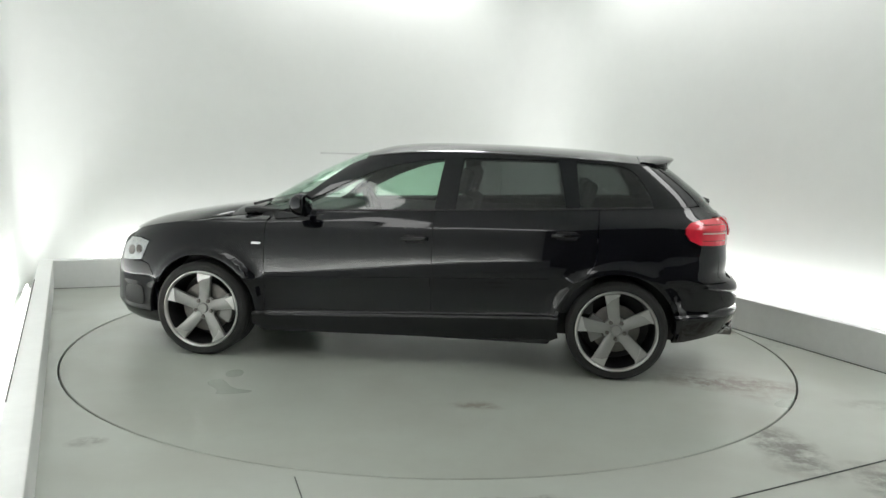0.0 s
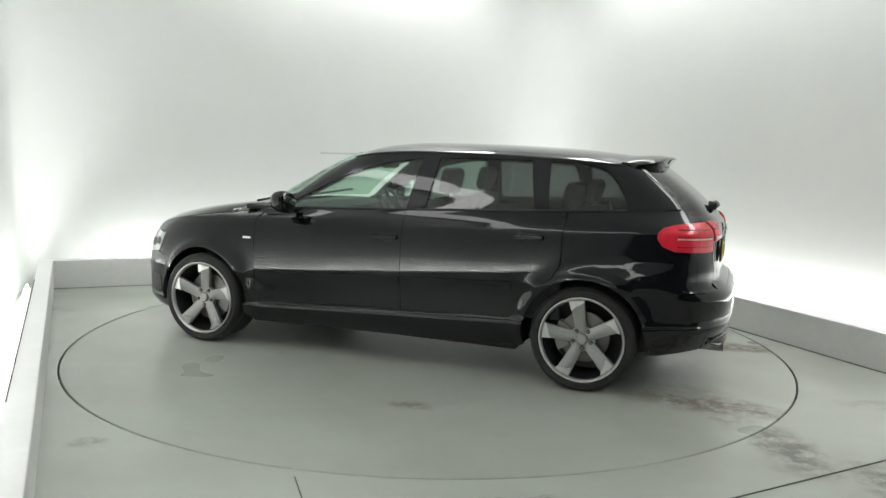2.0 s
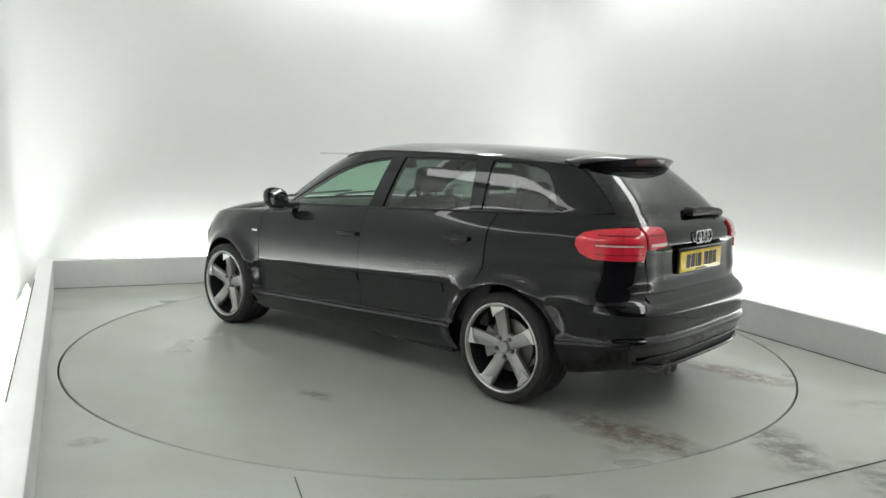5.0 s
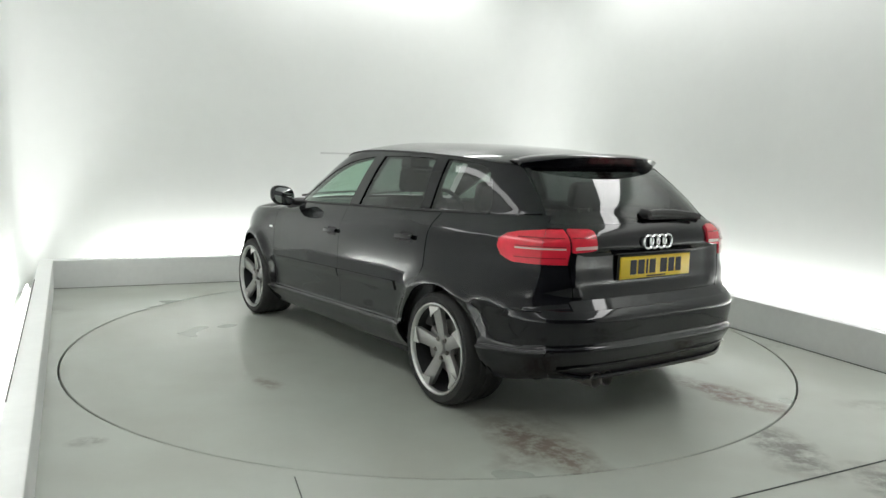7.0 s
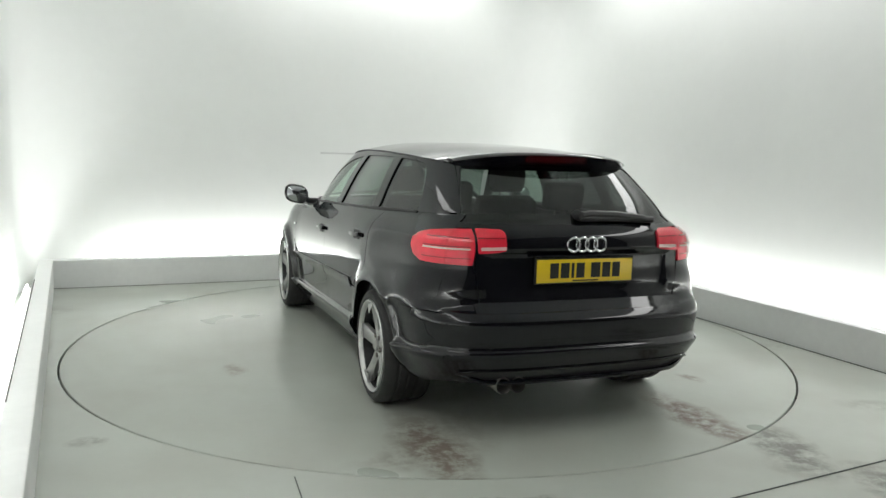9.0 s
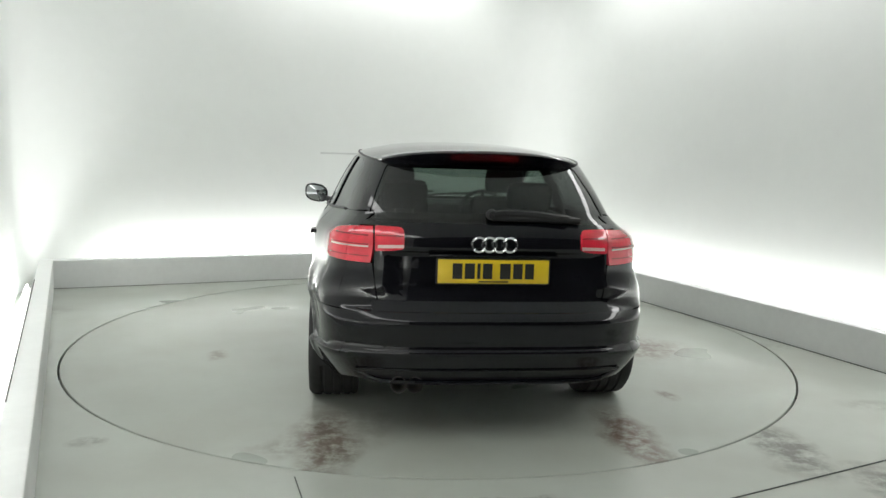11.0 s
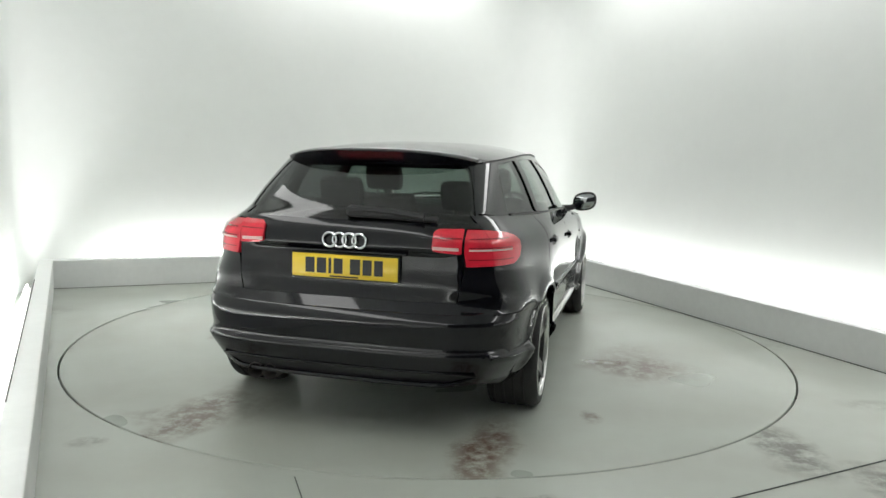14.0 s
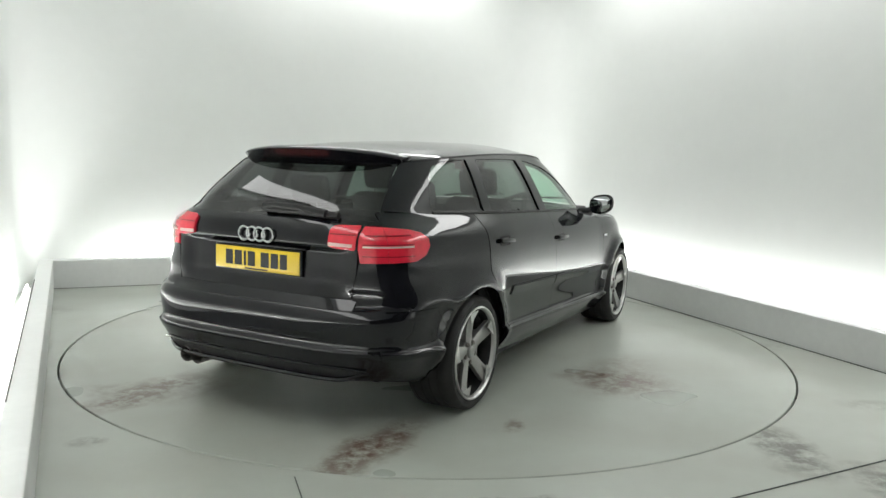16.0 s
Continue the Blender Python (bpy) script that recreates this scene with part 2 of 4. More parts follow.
def make_setting():
    R = 2.41
    # ground slab with a round opening for the turntable
    bm = bmesh.new()
    n = 96
    ring = [bm.verts.new((R * math.cos(2 * math.pi * i / n), R * math.sin(2 * math.pi * i / n), 0)) for i in range(n)]
    far = [bm.verts.new((v.co.x / R * 12, v.co.y / R * 12, 0)) for v in ring]
    low = [bm.verts.new((v.co.x, v.co.y, -0.1)) for v in ring]
    for i in range(n):
        j = (i + 1) % n
        bm.faces.new((ring[i], far[i], far[j], ring[j]))
        bm.faces.new((low[i], ring[i], ring[j], low[j]))
    tagged(link_mesh("floor", bm, FLOOR, smooth=False), "grey-green painted concrete floor, scuffed and stained", "floor", kind="structure")
    # pit below the gap
    bm = bmesh.new()
    prism(bm, [(2.6 * math.cos(2 * math.pi * i / n), 2.6 * math.sin(2 * math.pi * i / n)) for i in range(n)], -0.14, -0.09)
    tagged(link_mesh("pit", bm, GAP, smooth=False), "dark gap round the turntable", "floor joint", kind="structure")
    # joints of the floor plates
    bm = bmesh.new()
    for p, q, w in (((-0.54, -2.42), (-0.25, -3.3), 0.004), ((1.15, -2.553), (2.5, -1.88), 0.006)):
        p, q = Vector(p), Vector(q)
        d = (q - p).normalized()
        s = Vector((-d.y, d.x)) * w / 2
        prism(bm, quad(p - s, q - s, q + s, p + s), 0.0005, 0.004)
    tagged(link_mesh("floor_joint", bm, SEAM, smooth=False), "thin dark joints between the floor plates", "floor joint", kind="structure")

    # low kerb walls in front of the light slots
    g = KERB_T
    aL = A + NL * g + NB * g * 1.0
    bR = B + NR * g + NB * g
    for name, out in (("kerb_back", quad(A, B, bR, aL)), ("kerb_side", quad(A, aL, D + NL * g, D)), ("kerb_side", quad(B, C, C + NR * g, bR))):
        bm = bmesh.new()
        prism(bm, out, 0.0, KERB_H)
        bmesh.ops.bevel(bm, geom=[e for e in bm.edges if e.verts[0].co.z > 0.1 and e.verts[1].co.z > 0.1], offset=0.006, segments=2, profile=0.5, affect="EDGES")
        tagged(link_mesh(name, bm, KERB, smooth=False), "low pale grey kerb wall hiding a light slot", "kerb", kind="structure")
    # grimy seal along the kerb's foot
    for p, q, n, mat in ((A, B, NB, SEAL), (B, C, NR, SEAM)):
        bm = bmesh.new()
        prism(bm, quad(p, q, q - n * 0.010, p - n * 0.010), 0.0005, 0.005)
        tagged(link_mesh("kerb_seal", bm, mat, smooth=False), "thin grimy seal at the foot of the kerb", "seal", kind="structure")
    # dark strip added on the side kerb's top: a painted shadow line along its back edge
    bm = bmesh.new()
    p, q = A + LD * 1.0 + NL * (g - 0.012), A + LD * 4.1 + NL * (g - 0.012)
    prism(bm, quad(p, q, q + NL * 0.006, p + NL * 0.006), KERB_H - 0.002, KERB_H + 0.003)
    tagged(link_mesh("kerb_shadow_line", bm, GAP, smooth=False), "thin dark strip painted as a shadow line on the kerb top", "kerb joint", kind="structure")
    # outer walls
    o, w = KERB_T + SLOT, 0.15
    corners = [D + NL * o, A + NL * o + NB * o, B + NR * o + NB * o, C + NR * o]
    outer = [D + NL * (o + w), A + (NL + NB) * (o + w), B + (NR + NB) * (o + w), C + NR * (o + w)]
    for i, name in enumerate(("wall_left", "wall_back", "wall_right")):
        bm = bmesh.new()
        prism(bm, quad(corners[i], corners[i + 1], outer[i + 1], outer[i]), 0.0, CEIL)
        tagged(link_mesh(name, bm, WALL, smooth=False), "smooth white studio wall washed by hidden lights", "wall", kind="structure")
    # faint shadow line on the back wall, painted as a thin grey strip
    bm = bmesh.new()
    p, q = A + NB * (o - 0.004) + BD * 1.35, A + NB * (o - 0.004) + BD * 3.4
    prism(bm, quad(p, q, q + NB * 0.006, p + NB * 0.006), 1.262, 1.280)
    tagged(link_mesh("wall_shadow_strip", bm, SHADOWM, smooth=False), "faint grey strip painted as a shadow line on the white wall", "wall joint", kind="structure")
    # coved inner corners
    for c, na, nb in ((corners[1], NL, NB), (corners[2], NB, NR)):
        r = 0.55
        da, db = outward(na, 1), outward(nb, 1)
        da = da if da.dot(nb) < 0 else -da
        db = db if db.dot(na) < 0 else -db
        p0, p1 = c + da * r, c + db * r
        pts = []
        for i in range(17):
            t = i / 16
            pts.append(p0 * (1 - t) ** 2 + c * 2 * t * (1 - t) + p1 * t * t)
        bm = bmesh.new()
        prism(bm, [(p.x, p.y) for p in pts] + [(c.x, c.y)], 0.0, CEIL)
        ob = link_mesh("wall_cove", bm, WALL)
        tagged(ob, "rounded white corner of the studio walls", "wall", kind="structure")
    # unseen end wall behind the camera, added dark so the car's reflections stay dark
    bm = bmesh.new()
    d0, d1 = corners[0], corners[3]
    dd = (d1 - d0).normalized()
    nn = Vector((dd.y, -dd.x))
    prism(bm, quad(d0, d1, d1 + nn * 0.1, d0 + nn * 0.1), 0.0, CEIL)
    tagged(link_mesh("wall_front", bm, ENDM, smooth=False), "unseen dark wall added to close the open end of the bay", "wall", kind="structure")
    bm = bmesh.new()
    prism(bm, [(p.x, p.y) for p in (outer[0] + nn * 0.2, outer[1], outer[2], outer[3] + nn * 0.2)], CEIL, CEIL + 0.1)
    tagged(link_mesh("ceiling", bm, CEILM, smooth=False), "plain pale ceiling", "ceiling", kind="structure")


make_setting()


def make_tubes():
    """Fluorescent tubes lying in the slots behind the kerbs."""
    first = None
    g = KERB_T + SLOT * 0.5
    for a, b, n in ((A, D, NL), (A, B, NB), (B, C, NR)):
        d = (b - a).normalized()
        count = int((b - a).length / 1.25)
        for i in range(count):
            p = a + d * (0.1 + 1.25 * i + 0.6) + n * g
            m = Matrix.Translation((p.x, p.y, 0.0)) @ Matrix.Rotation(math.atan2(d.y, d.x) - math.pi / 2, 4, "Z")
            if first is None:
                root = new("tube_light")
                bm = bmesh.new()
                add_box(bm, -0.03, 0.03, -0.59, 0.59, 0.0, 0.045, bevel=0.006)
                part("batten", bm, KERB, root)
                bm = bmesh.new()
                lathe(bm, [(0.001, -0.58), (0.013, -0.58), (0.013, 0.58), (0.001, 0.58)], Matrix.Translation((0, 0, 0.062)), 12)
                part("tube", bm, TUBE, root)
                tagged(root, "white fluorescent tube batten in the slot behind the kerb", "tube light", "tubes behind the kerb")
                root.matrix_world = m
                first = root
            else:
                copy_thing(first, m)


make_tubes()


def make_turntable():
    bm = bmesh.new()
    n = 128
    R = 2.398
    prof = [(0.001, 0.0), (R - 0.004, 0.0), (R, -0.004), (R, -0.08), (0.001, -0.08)]
    lathe(bm, [(r, z) for r, z in prof], Matrix.Rotation(radians(90), 4, "X"), n)
    bmesh.ops.remove_doubles(bm, verts=bm.verts, dist=0.002)
    bmesh.ops.recalc_face_normals(bm, faces=bm.faces)
    ob = link_mesh("turntable", bm, DISC, smooth=False)
    return tagged(ob, "round grey-green turntable with rusty tyre marks set in the floor", "turntable")


turntable = make_turntable()

# ---------------------------------------------------------------- the car: surfaces
# x forward, y to the car's left, z up; its origin is the turntable's centre
CX, CY = 0.064, -0.072
WB = 1.289
TYRE, RIM = 0.300, 0.241


def curve(*pairs):
    """A smooth function through (x, y) pairs without overshoot."""
    xs = np.array([p[0] for p in pairs], float)
    ys = np.array([p[1] for p in pairs], float)
    h = np.diff(xs)
    s = np.diff(ys) / h
    m = np.zeros(len(xs))
    m[0], m[-1] = s[0], s[-1]
    for i in range(1, len(xs) - 1):
        if s[i - 1] * s[i] > 0:
            w1, w2 = 2 * h[i] + h[i - 1], h[i] + 2 * h[i - 1]
            m[i] = (w1 + w2) / (w1 / s[i - 1] + w2 / s[i])

    X, Y, H, M = xs.tolist(), ys.tolist(), h.tolist(), m.tolist()

    def f(x):
        if x <= X[0]:
            return Y[0]
        if x >= X[-1]:
            return Y[-1]
        i = 0
        while x > X[i + 1]:
            i += 1
        t = (x - X[i]) / H[i]
        u = 1 - t
        return (1 + 2 * t) * u * u * Y[i] + t * u * u * H[i] * M[i] + t * t * (3 - 2 * t) * Y[i + 1] - t * t * u * H[i] * M[i + 1]
    return f


def smooth(a, b, x):
    """Eases from 0 at a to 1 at b."""
    t = min(max((x - a) / (b - a), 0), 1)
    return t * t * (3 - 2 * t)


SLOPE = 0.042
half_width = curve((0.14, 0.76), (0.19, 0.812), (0.27, 0.856), (0.325, 0.874), (0.345, 0.852), (0.42, 0.856), (0.50, 0.864), (0.547, 0.8785), (0.556, 0.8805), (0.60, 0.8810), (0.66, 0.8805), (0.73, 0.8775),
                   (0.79, 0.8715), (0.855, 0.859), (0.872, 0.851), (0.92, 0.828), (0.968, 0.800), (1.1, 0.735), (1.2, 0.68), (1.28, 0.625), (1.33, 0.585), (1.40, 0.52))
rear_line = curve((0.14, -1.94), (0.22, -1.99), (0.29, -2.032), (0.36, -2.052), (0.425, -2.072), (0.44, -2.060), (0.50, -2.068), (0.555, -2.072), (0.60, -2.04),
                  (0.625, -1.998), (0.66, -1.985), (0.72, -1.99), (0.80, -1.985), (0.90, -1.985), (0.95, -1.975), (0.985, -1.945), (1.03, -1.90), (1.09, -1.845),
                  (1.21, -1.70), (1.30, -1.575), (1.38, -1.46))
front_line = curve((0.14, 2.05), (0.20, 2.16), (0.30, 2.20), (0.45, 2.19), (0.58, 2.16), (0.68, 2.11), (0.74, 2.06), (0.80, 1.99), (0.9, 1.86), (1.0, 1.75))
screen_line = curve((0.80, 1.30), (0.95, 1.10), (1.13, 0.79), (1.26, 0.53), (1.32, 0.37), (1.38, 0.12))
roof_line = curve((-1.62, 1.318), (-1.34, 1.340), (-0.95, 1.362), (-0.56, 1.374), (-0.16, 1.376), (0.16, 1.356), (0.36, 1.318), (0.5, 1.275))
hood_line = curve((1.05, 0.955), (1.29, 0.925), (1.51, 0.895), (1.77, 0.845), (1.95, 0.785), (2.10, 0.70), (2.2, 0.60))
A_REAR, N_REAR = 0.62, 4.0
QY, QX = 0.86, (1 - 0.86 ** 4.0) ** (1 / 4.0)


def belt(x):
    return 0.968 - SLOPE * x


def width(x, z):
    w = half_width(z + SLOPE * x) * (1 - 0.035 * smooth(0.8, 1.6, -x) - 0.030 * smooth(1.45, 1.95, -x) * smooth(0.75, 0.6, z))
    w *= 1 - 0.140 * smooth(0.6, 1.85, -x) * smooth(0.92, 1.045, z) - 0.045 * smooth(1.6, 1.95, -x) * smooth(0.40, 0.25, z)
    return w * (1 - 0.070 * smooth(1.05, 1.75, -x) * smooth(0.62, 0.80, z) * smooth(1.06, 0.93, z))


def flare(r):
    """Section of the wheel arch lip over the distance from the axle."""
    return smooth(0.475, 0.368, r) * (0.35 + 0.65 * smooth(0.43, 0.362, r))


def side_y(x, z):
    """Half width of the body at x, z."""
    w = width(x, z)
    xm = rear_line(z) + A_REAR
    k = 1.0
    if x < xm:
        k = max(1 - min((xm - x) / A_REAR, 1) ** N_REAR, 0) ** (1 / N_REAR)
    elif x > 0:
        up = smooth(0.90, 0.968, z + SLOPE * x)
        a = screen_line(z)
        ku = max(1 - min(x / a, 1) ** 3, 0) ** (1 / 3)
        kl = 1.0
        if x > 0.95:
            kl = max(1 - min((x - 0.95) / (front_line(z) - 0.95), 1) ** 2.6, 0) ** (1 / 2.6)
        k = ku * up + kl * (1 - up)
    w += 0.014 * smooth(0.75, 1.2, x) * smooth(0.92, 0.80, z)
    for wx in (WB, -WB):
        r = math.hypot(x - wx, z - 0.30)
        w += (0.036 if wx > 0 else 0.024) * flare(r) * smooth(0.2, 0.34, z)
    return w * k


def rear_x(y, z):
    xr = rear_line(z)
    w = width(xr + 0.15, z)
    xm = xr + A_REAR
    recess = 0.018 * smooth(0.535, 0.425, abs(y)) * smooth(0.655, 0.715, z) * smooth(0.89, 0.855, z)
    return xm - A_REAR * max(1 - min(abs(y) / w, 1) ** N_REAR, 0) ** (1 / N_REAR) + recess


def front_x(y, z):
    w = width(1.5, z)
    return 0.95 + (front_line(z) - 0.95) * max(1 - min(abs(y) / w, 1) ** 2.6, 0) ** (1 / 2.6)


def screen_x(y, z):
    w = width(0.3, z)
    return screen_line(z) * max(1 - min(abs(y) / w, 1) ** 3, 0) ** (1 / 3)


def corner(z):
    """Where side and rear panels meet: (x, y)."""
    x = rear_line(z) + A_REAR - QX * A_REAR
    return x, side_y(x, z)


def eave(x):
    return roof_line(x) - 0.052


def hood_edge(x):
    return hood_line(x) - 0.062


def lifted(f, off):
    """The map f, moved out of the body by off along its normal."""
    if not off:
        return f

    def g(p):
        h = 0.002
        q = f(p)
        n = (f((p[0] + h, p[1])) - f((p[0] - h, p[1]))).cross(f((p[0], p[1] + h)) - f((p[0], p[1] - h))).normalized()
        if n.dot(q - Vector((0, 0, 0.55))) < 0:
            n = -n
        return q + n * off
    return g


def levels_of(knots):
    """The knots and the midpoints of wide steps, as heights for cuts."""
    out = []
    for a, b in zip(knots, knots[1:]):
        n = max(1, round((b - a) / 0.024))
        out += [a + (b - a) * i / n for i in range(n)]
    return out


KIND = {}
LEVELS = {"side": levels_of([0.14, 0.19, 0.27, 0.325, 0.335, 0.345, 0.42, 0.50, 0.547, 0.556, 0.60, 0.66, 0.73, 0.79, 0.855, 0.872, 0.92, 0.968, 1.1, 1.2, 1.28, 1.33, 1.40]),
          "rear": levels_of([0.14, 0.22, 0.29, 0.36, 0.425, 0.432, 0.44, 0.50, 0.555, 0.60, 0.6125, 0.625, 0.66, 0.72, 0.80, 0.90, 0.95, 0.985, 1.03, 1.09, 1.21, 1.30, 1.38])}


def side_map(s, off=0.0):
    f = lifted(lambda p: Vector((p[0], s * side_y(p[0], p[1]), p[1])), off)
    KIND[f] = "side"
    return f


def rear_map(off=0.0):
    f = lifted(lambda p: Vector((rear_x(p[0], p[1]), p[0], p[1])), off)
    KIND[f] = "rear"
    return f


def front_map(off=0.0):
    return lambda p: Vector((front_x(p[0], p[1]) + off, p[0], p[1]))


def screen_map(off=0.0):
    return lambda p: Vector((screen_x(p[0], p[1]) + off, p[0], p[1]))


def roof_map(off=0.0):
    def f(p):
        x, y = p
        e = side_y(x, eave(x))
        return Vector((x, y, roof_line(x) - 0.052 * min(abs(y) / e, 1) ** 3 + 0.015 * (1 - min(abs(y) / e, 1) ** 2) * smooth(-1.62, -1.1, x) * smooth(0.5, 0.1, x) + off))
    return f


def hood_map(off=0.0):
    def f(p):
        x, y = p
        e = max(side_y(x, hood_edge(x)), 0.1)
        return Vector((x, y, hood_line(x) - 0.062 * min(abs(y) / e, 1.05) ** 4 + off))
    return f


# ---------------------------------------------------------------- the car: panels
def area(poly):
    return sum(a[0] * b[1] - b[0] * a[1] for a, b in zip(poly, poly[1:] + poly[:1])) / 2


def dense(poly, step=0.05):
    out = []
    for a, b in zip(poly, poly[1:] + poly[:1]):
        n = max(1, int(math.hypot(b[0] - a[0], b[1] - a[1]) / step))
        out += [(a[0] + (b[0] - a[0]) * i / n, a[1] + (b[1] - a[1]) * i / n) for i in range(n)]
    return out


def inset(poly, d):
    """Moves the outline inwards by d."""
    if area(poly) < 0:
        poly = poly[::-1]
    n = len(poly)
    out = []
    for i in range(n):
        p, q, r = Vector(poly[i - 1]), Vector(poly[i]), Vector(poly[(i + 1) % n])
        d1, d2 = (q - p).normalized(), (r - q).normalized()
        n1, n2 = Vector((-d1.y, d1.x)), Vector((-d2.y, d2.x))
        b = n1 + n2
        b = b / max(b.length_squared / 2, 0.6)
        out.append((q.x + b.x * d, q.y + b.y * d))
    return out


def rounded(poly, r, steps=4):
    out = []
    n = len(poly)
    for i in range(n):
        p, q, s = Vector(poly[i - 1]), Vector(poly[i]), Vector(poly[(i + 1) % n])
        a = q + (p - q).normalized() * min(r, (p - q).length * 0.45)
        b = q + (s - q).normalized() * min(r, (s - q).length * 0.45)
        for k in range(steps + 1):
            t = k / steps
            v = a * (1 - t) ** 2 + q * 2 * t * (1 - t) + b * t * t
            out.append((v.x, v.y))
    return out


def arc(cx, cz, r, a0, a1, steps=20):
    return [(cx + r * math.cos(radians(a0 + (a1 - a0) * i / steps)), cz + r * math.sin(radians(a0 + (a1 - a0) * i / steps))) for i in range(steps + 1)]


def panel(name, pieces, mat, parent, gap=0.0013, lip=0.02, holes=(), label="", grid=0.034, step=0.034):
    """A thin curved panel. pieces: (outline, map) pairs; each outline lies in the plane that its map bends into place."""
    verts, faces, normals = [], [], []
    for outline, f in pieces:
        outline = inset(dense(outline, step), gap) if gap else dense(outline, step)
        bm = bmesh.new()
        edges = []
        for loop in [outline] + [dense(h, step) for h in holes]:
            vs = [bm.verts.new((*p, 0)) for p in loop]
            edges += [bm.edges.new((vs[i - 1], vs[i])) for i in range(len(vs))]
        bmesh.ops.triangle_fill(bm, use_beauty=True, use_dissolve=False, edges=edges)
        kind = KIND.get(f, "")
        lo, hi = min(p[0] for p in outline), max(p[0] for p in outline)
        n = int((hi - lo) / grid)
        cuts = [((lo + (hi - lo) * i / (n + 1), 0, 0), (1, 0, 0)) for i in range(1, n + 1)]
        shear = SLOPE if kind == "side" else 0.0
        lo, hi = min(p[1] + shear * p[0] for p in outline), max(p[1] + shear * p[0] for p in outline)
        levels = LEVELS.get(kind)
        if levels is None:
            n = int((hi - lo) / grid)
            levels = [lo + (hi - lo) * i / (n + 1) for i in range(1, n + 1)]
        cuts += [((0, z, 0), (shear, 1, 0)) for z in levels if lo + 0.001 < z < hi - 0.001]
        for c, no in cuts:
            bmesh.ops.bisect_plane(bm, geom=bm.verts[:] + bm.edges[:] + bm.faces[:], plane_co=c, plane_no=no)
        bm.verts.ensure_lookup_table()
        bm.verts.index_update()
        base = len(verts)
        flat = [(v.co.x, v.co.y) for v in bm.verts]
        h = 0.003
        pos, nor = [], []
        mid = f((sum(p[0] for p in flat) / len(flat), sum(p[1] for p in flat) / len(flat)))
        for x, y in flat:
            p = f((x, y))
            du = f((x + h, y)) - f((x - h, y))
            dv = f((x, y + h)) - f((x, y - h))
            q = du.cross(dv)
            q.normalize()
            if q.dot(p - Vector((0, 0, 0.55))) < 0:
                q = -q
            pos.append(p)
            nor.append(q)
        verts += pos
        normals += nor
        for fc in bm.faces:
            ids = [v.index for v in fc.verts]
            a, b, c = (pos[i] for i in ids[:3])
            if (b - a).cross(c - a).dot(nor[ids[0]]) < 0:
                ids = ids[::-1]
            faces.append([base + i for i in ids])
        if lip:
            for e in bm.edges:
                if e.is_boundary:
                    i, j = e.verts[0].index, e.verts[1].index
                    k = len(verts)
                    verts += [pos[i], pos[j], pos[j] - nor[j] * lip, pos[i] - nor[i] * lip]
                    q = (pos[j] - pos[i]).cross(nor[i]).normalized()
                    ids = [v.index for v in e.link_faces[0].verts]
                    mid = sum((pos[v] for v in ids), Vector()) / len(ids)
                    turn = q.dot((pos[i] + pos[j]) / 2 - mid) < 0
                    normals += [-q if turn else q] * 4
                    faces.append([k + 3, k + 2, k + 1, k] if not turn else [k, k + 1, k + 2, k + 3])
        bm.free()
    me = bpy.data.meshes.new(name)
    me.from_pydata(verts, [], faces)
    me.materials.append(mat)
    for p in me.polygons:
        p.use_smooth = True
    me.normals_split_custom_set_from_vertices(normals)
    ob = new(name, me)
    ob.parent = parent
    if label:
        tagged(ob, label)
    return ob


def mirror_y(poly):
    return [(-a, b) for a, b in poly]


def line(f, a, b, n=14):
    return [(a + (b - a) * i / n, f(a + (b - a) * i / n)) for i in range(n + 1)]


def qcurve(z0, z1, n=10):
    """The corner line in side coordinates."""
    return [(corner(z)[0], z) for z in (z0 + (z1 - z0) * i / n for i in range(n + 1))]


def qcurve_rear(z0, z1, n=10, pull=0.0):
    return [(corner(z)[1] - pull, z) for z in (z0 + (z1 - z0) * i / n for i in range(n + 1))]


ARCH = 0.348
sill = lambda x: 0.345 - SLOPE * x
hem = lambda x: 0.185 - 0.015 * x
dlo_top = curve((-1.485, 1.04), (-1.472, 1.08), (-1.425, 1.165), (-1.375, 1.228), (-1.325, 1.262), (-1.25, 1.279), (-1.12, 1.288), (-0.95, 1.294), (-0.6, 1.298), (-0.24, 1.290), (0.04, 1.255), (0.27, 1.183), (0.56, 1.045), (0.77, 0.945))


def window_outlines():
    low = lambda x: belt(x) + 0.004
    front = line(low, 0.765, -0.165) + line(dlo_top, -0.205, 0.765, 18)[:-1]
    rear = line(low, -0.295, -0.965) + line(dlo_top, -0.905, -0.325, 12)
    quarter = line(low, -1.045, -1.462) + line(dlo_top, -1.480, -1.015, 26)
    return front, rear, quarter


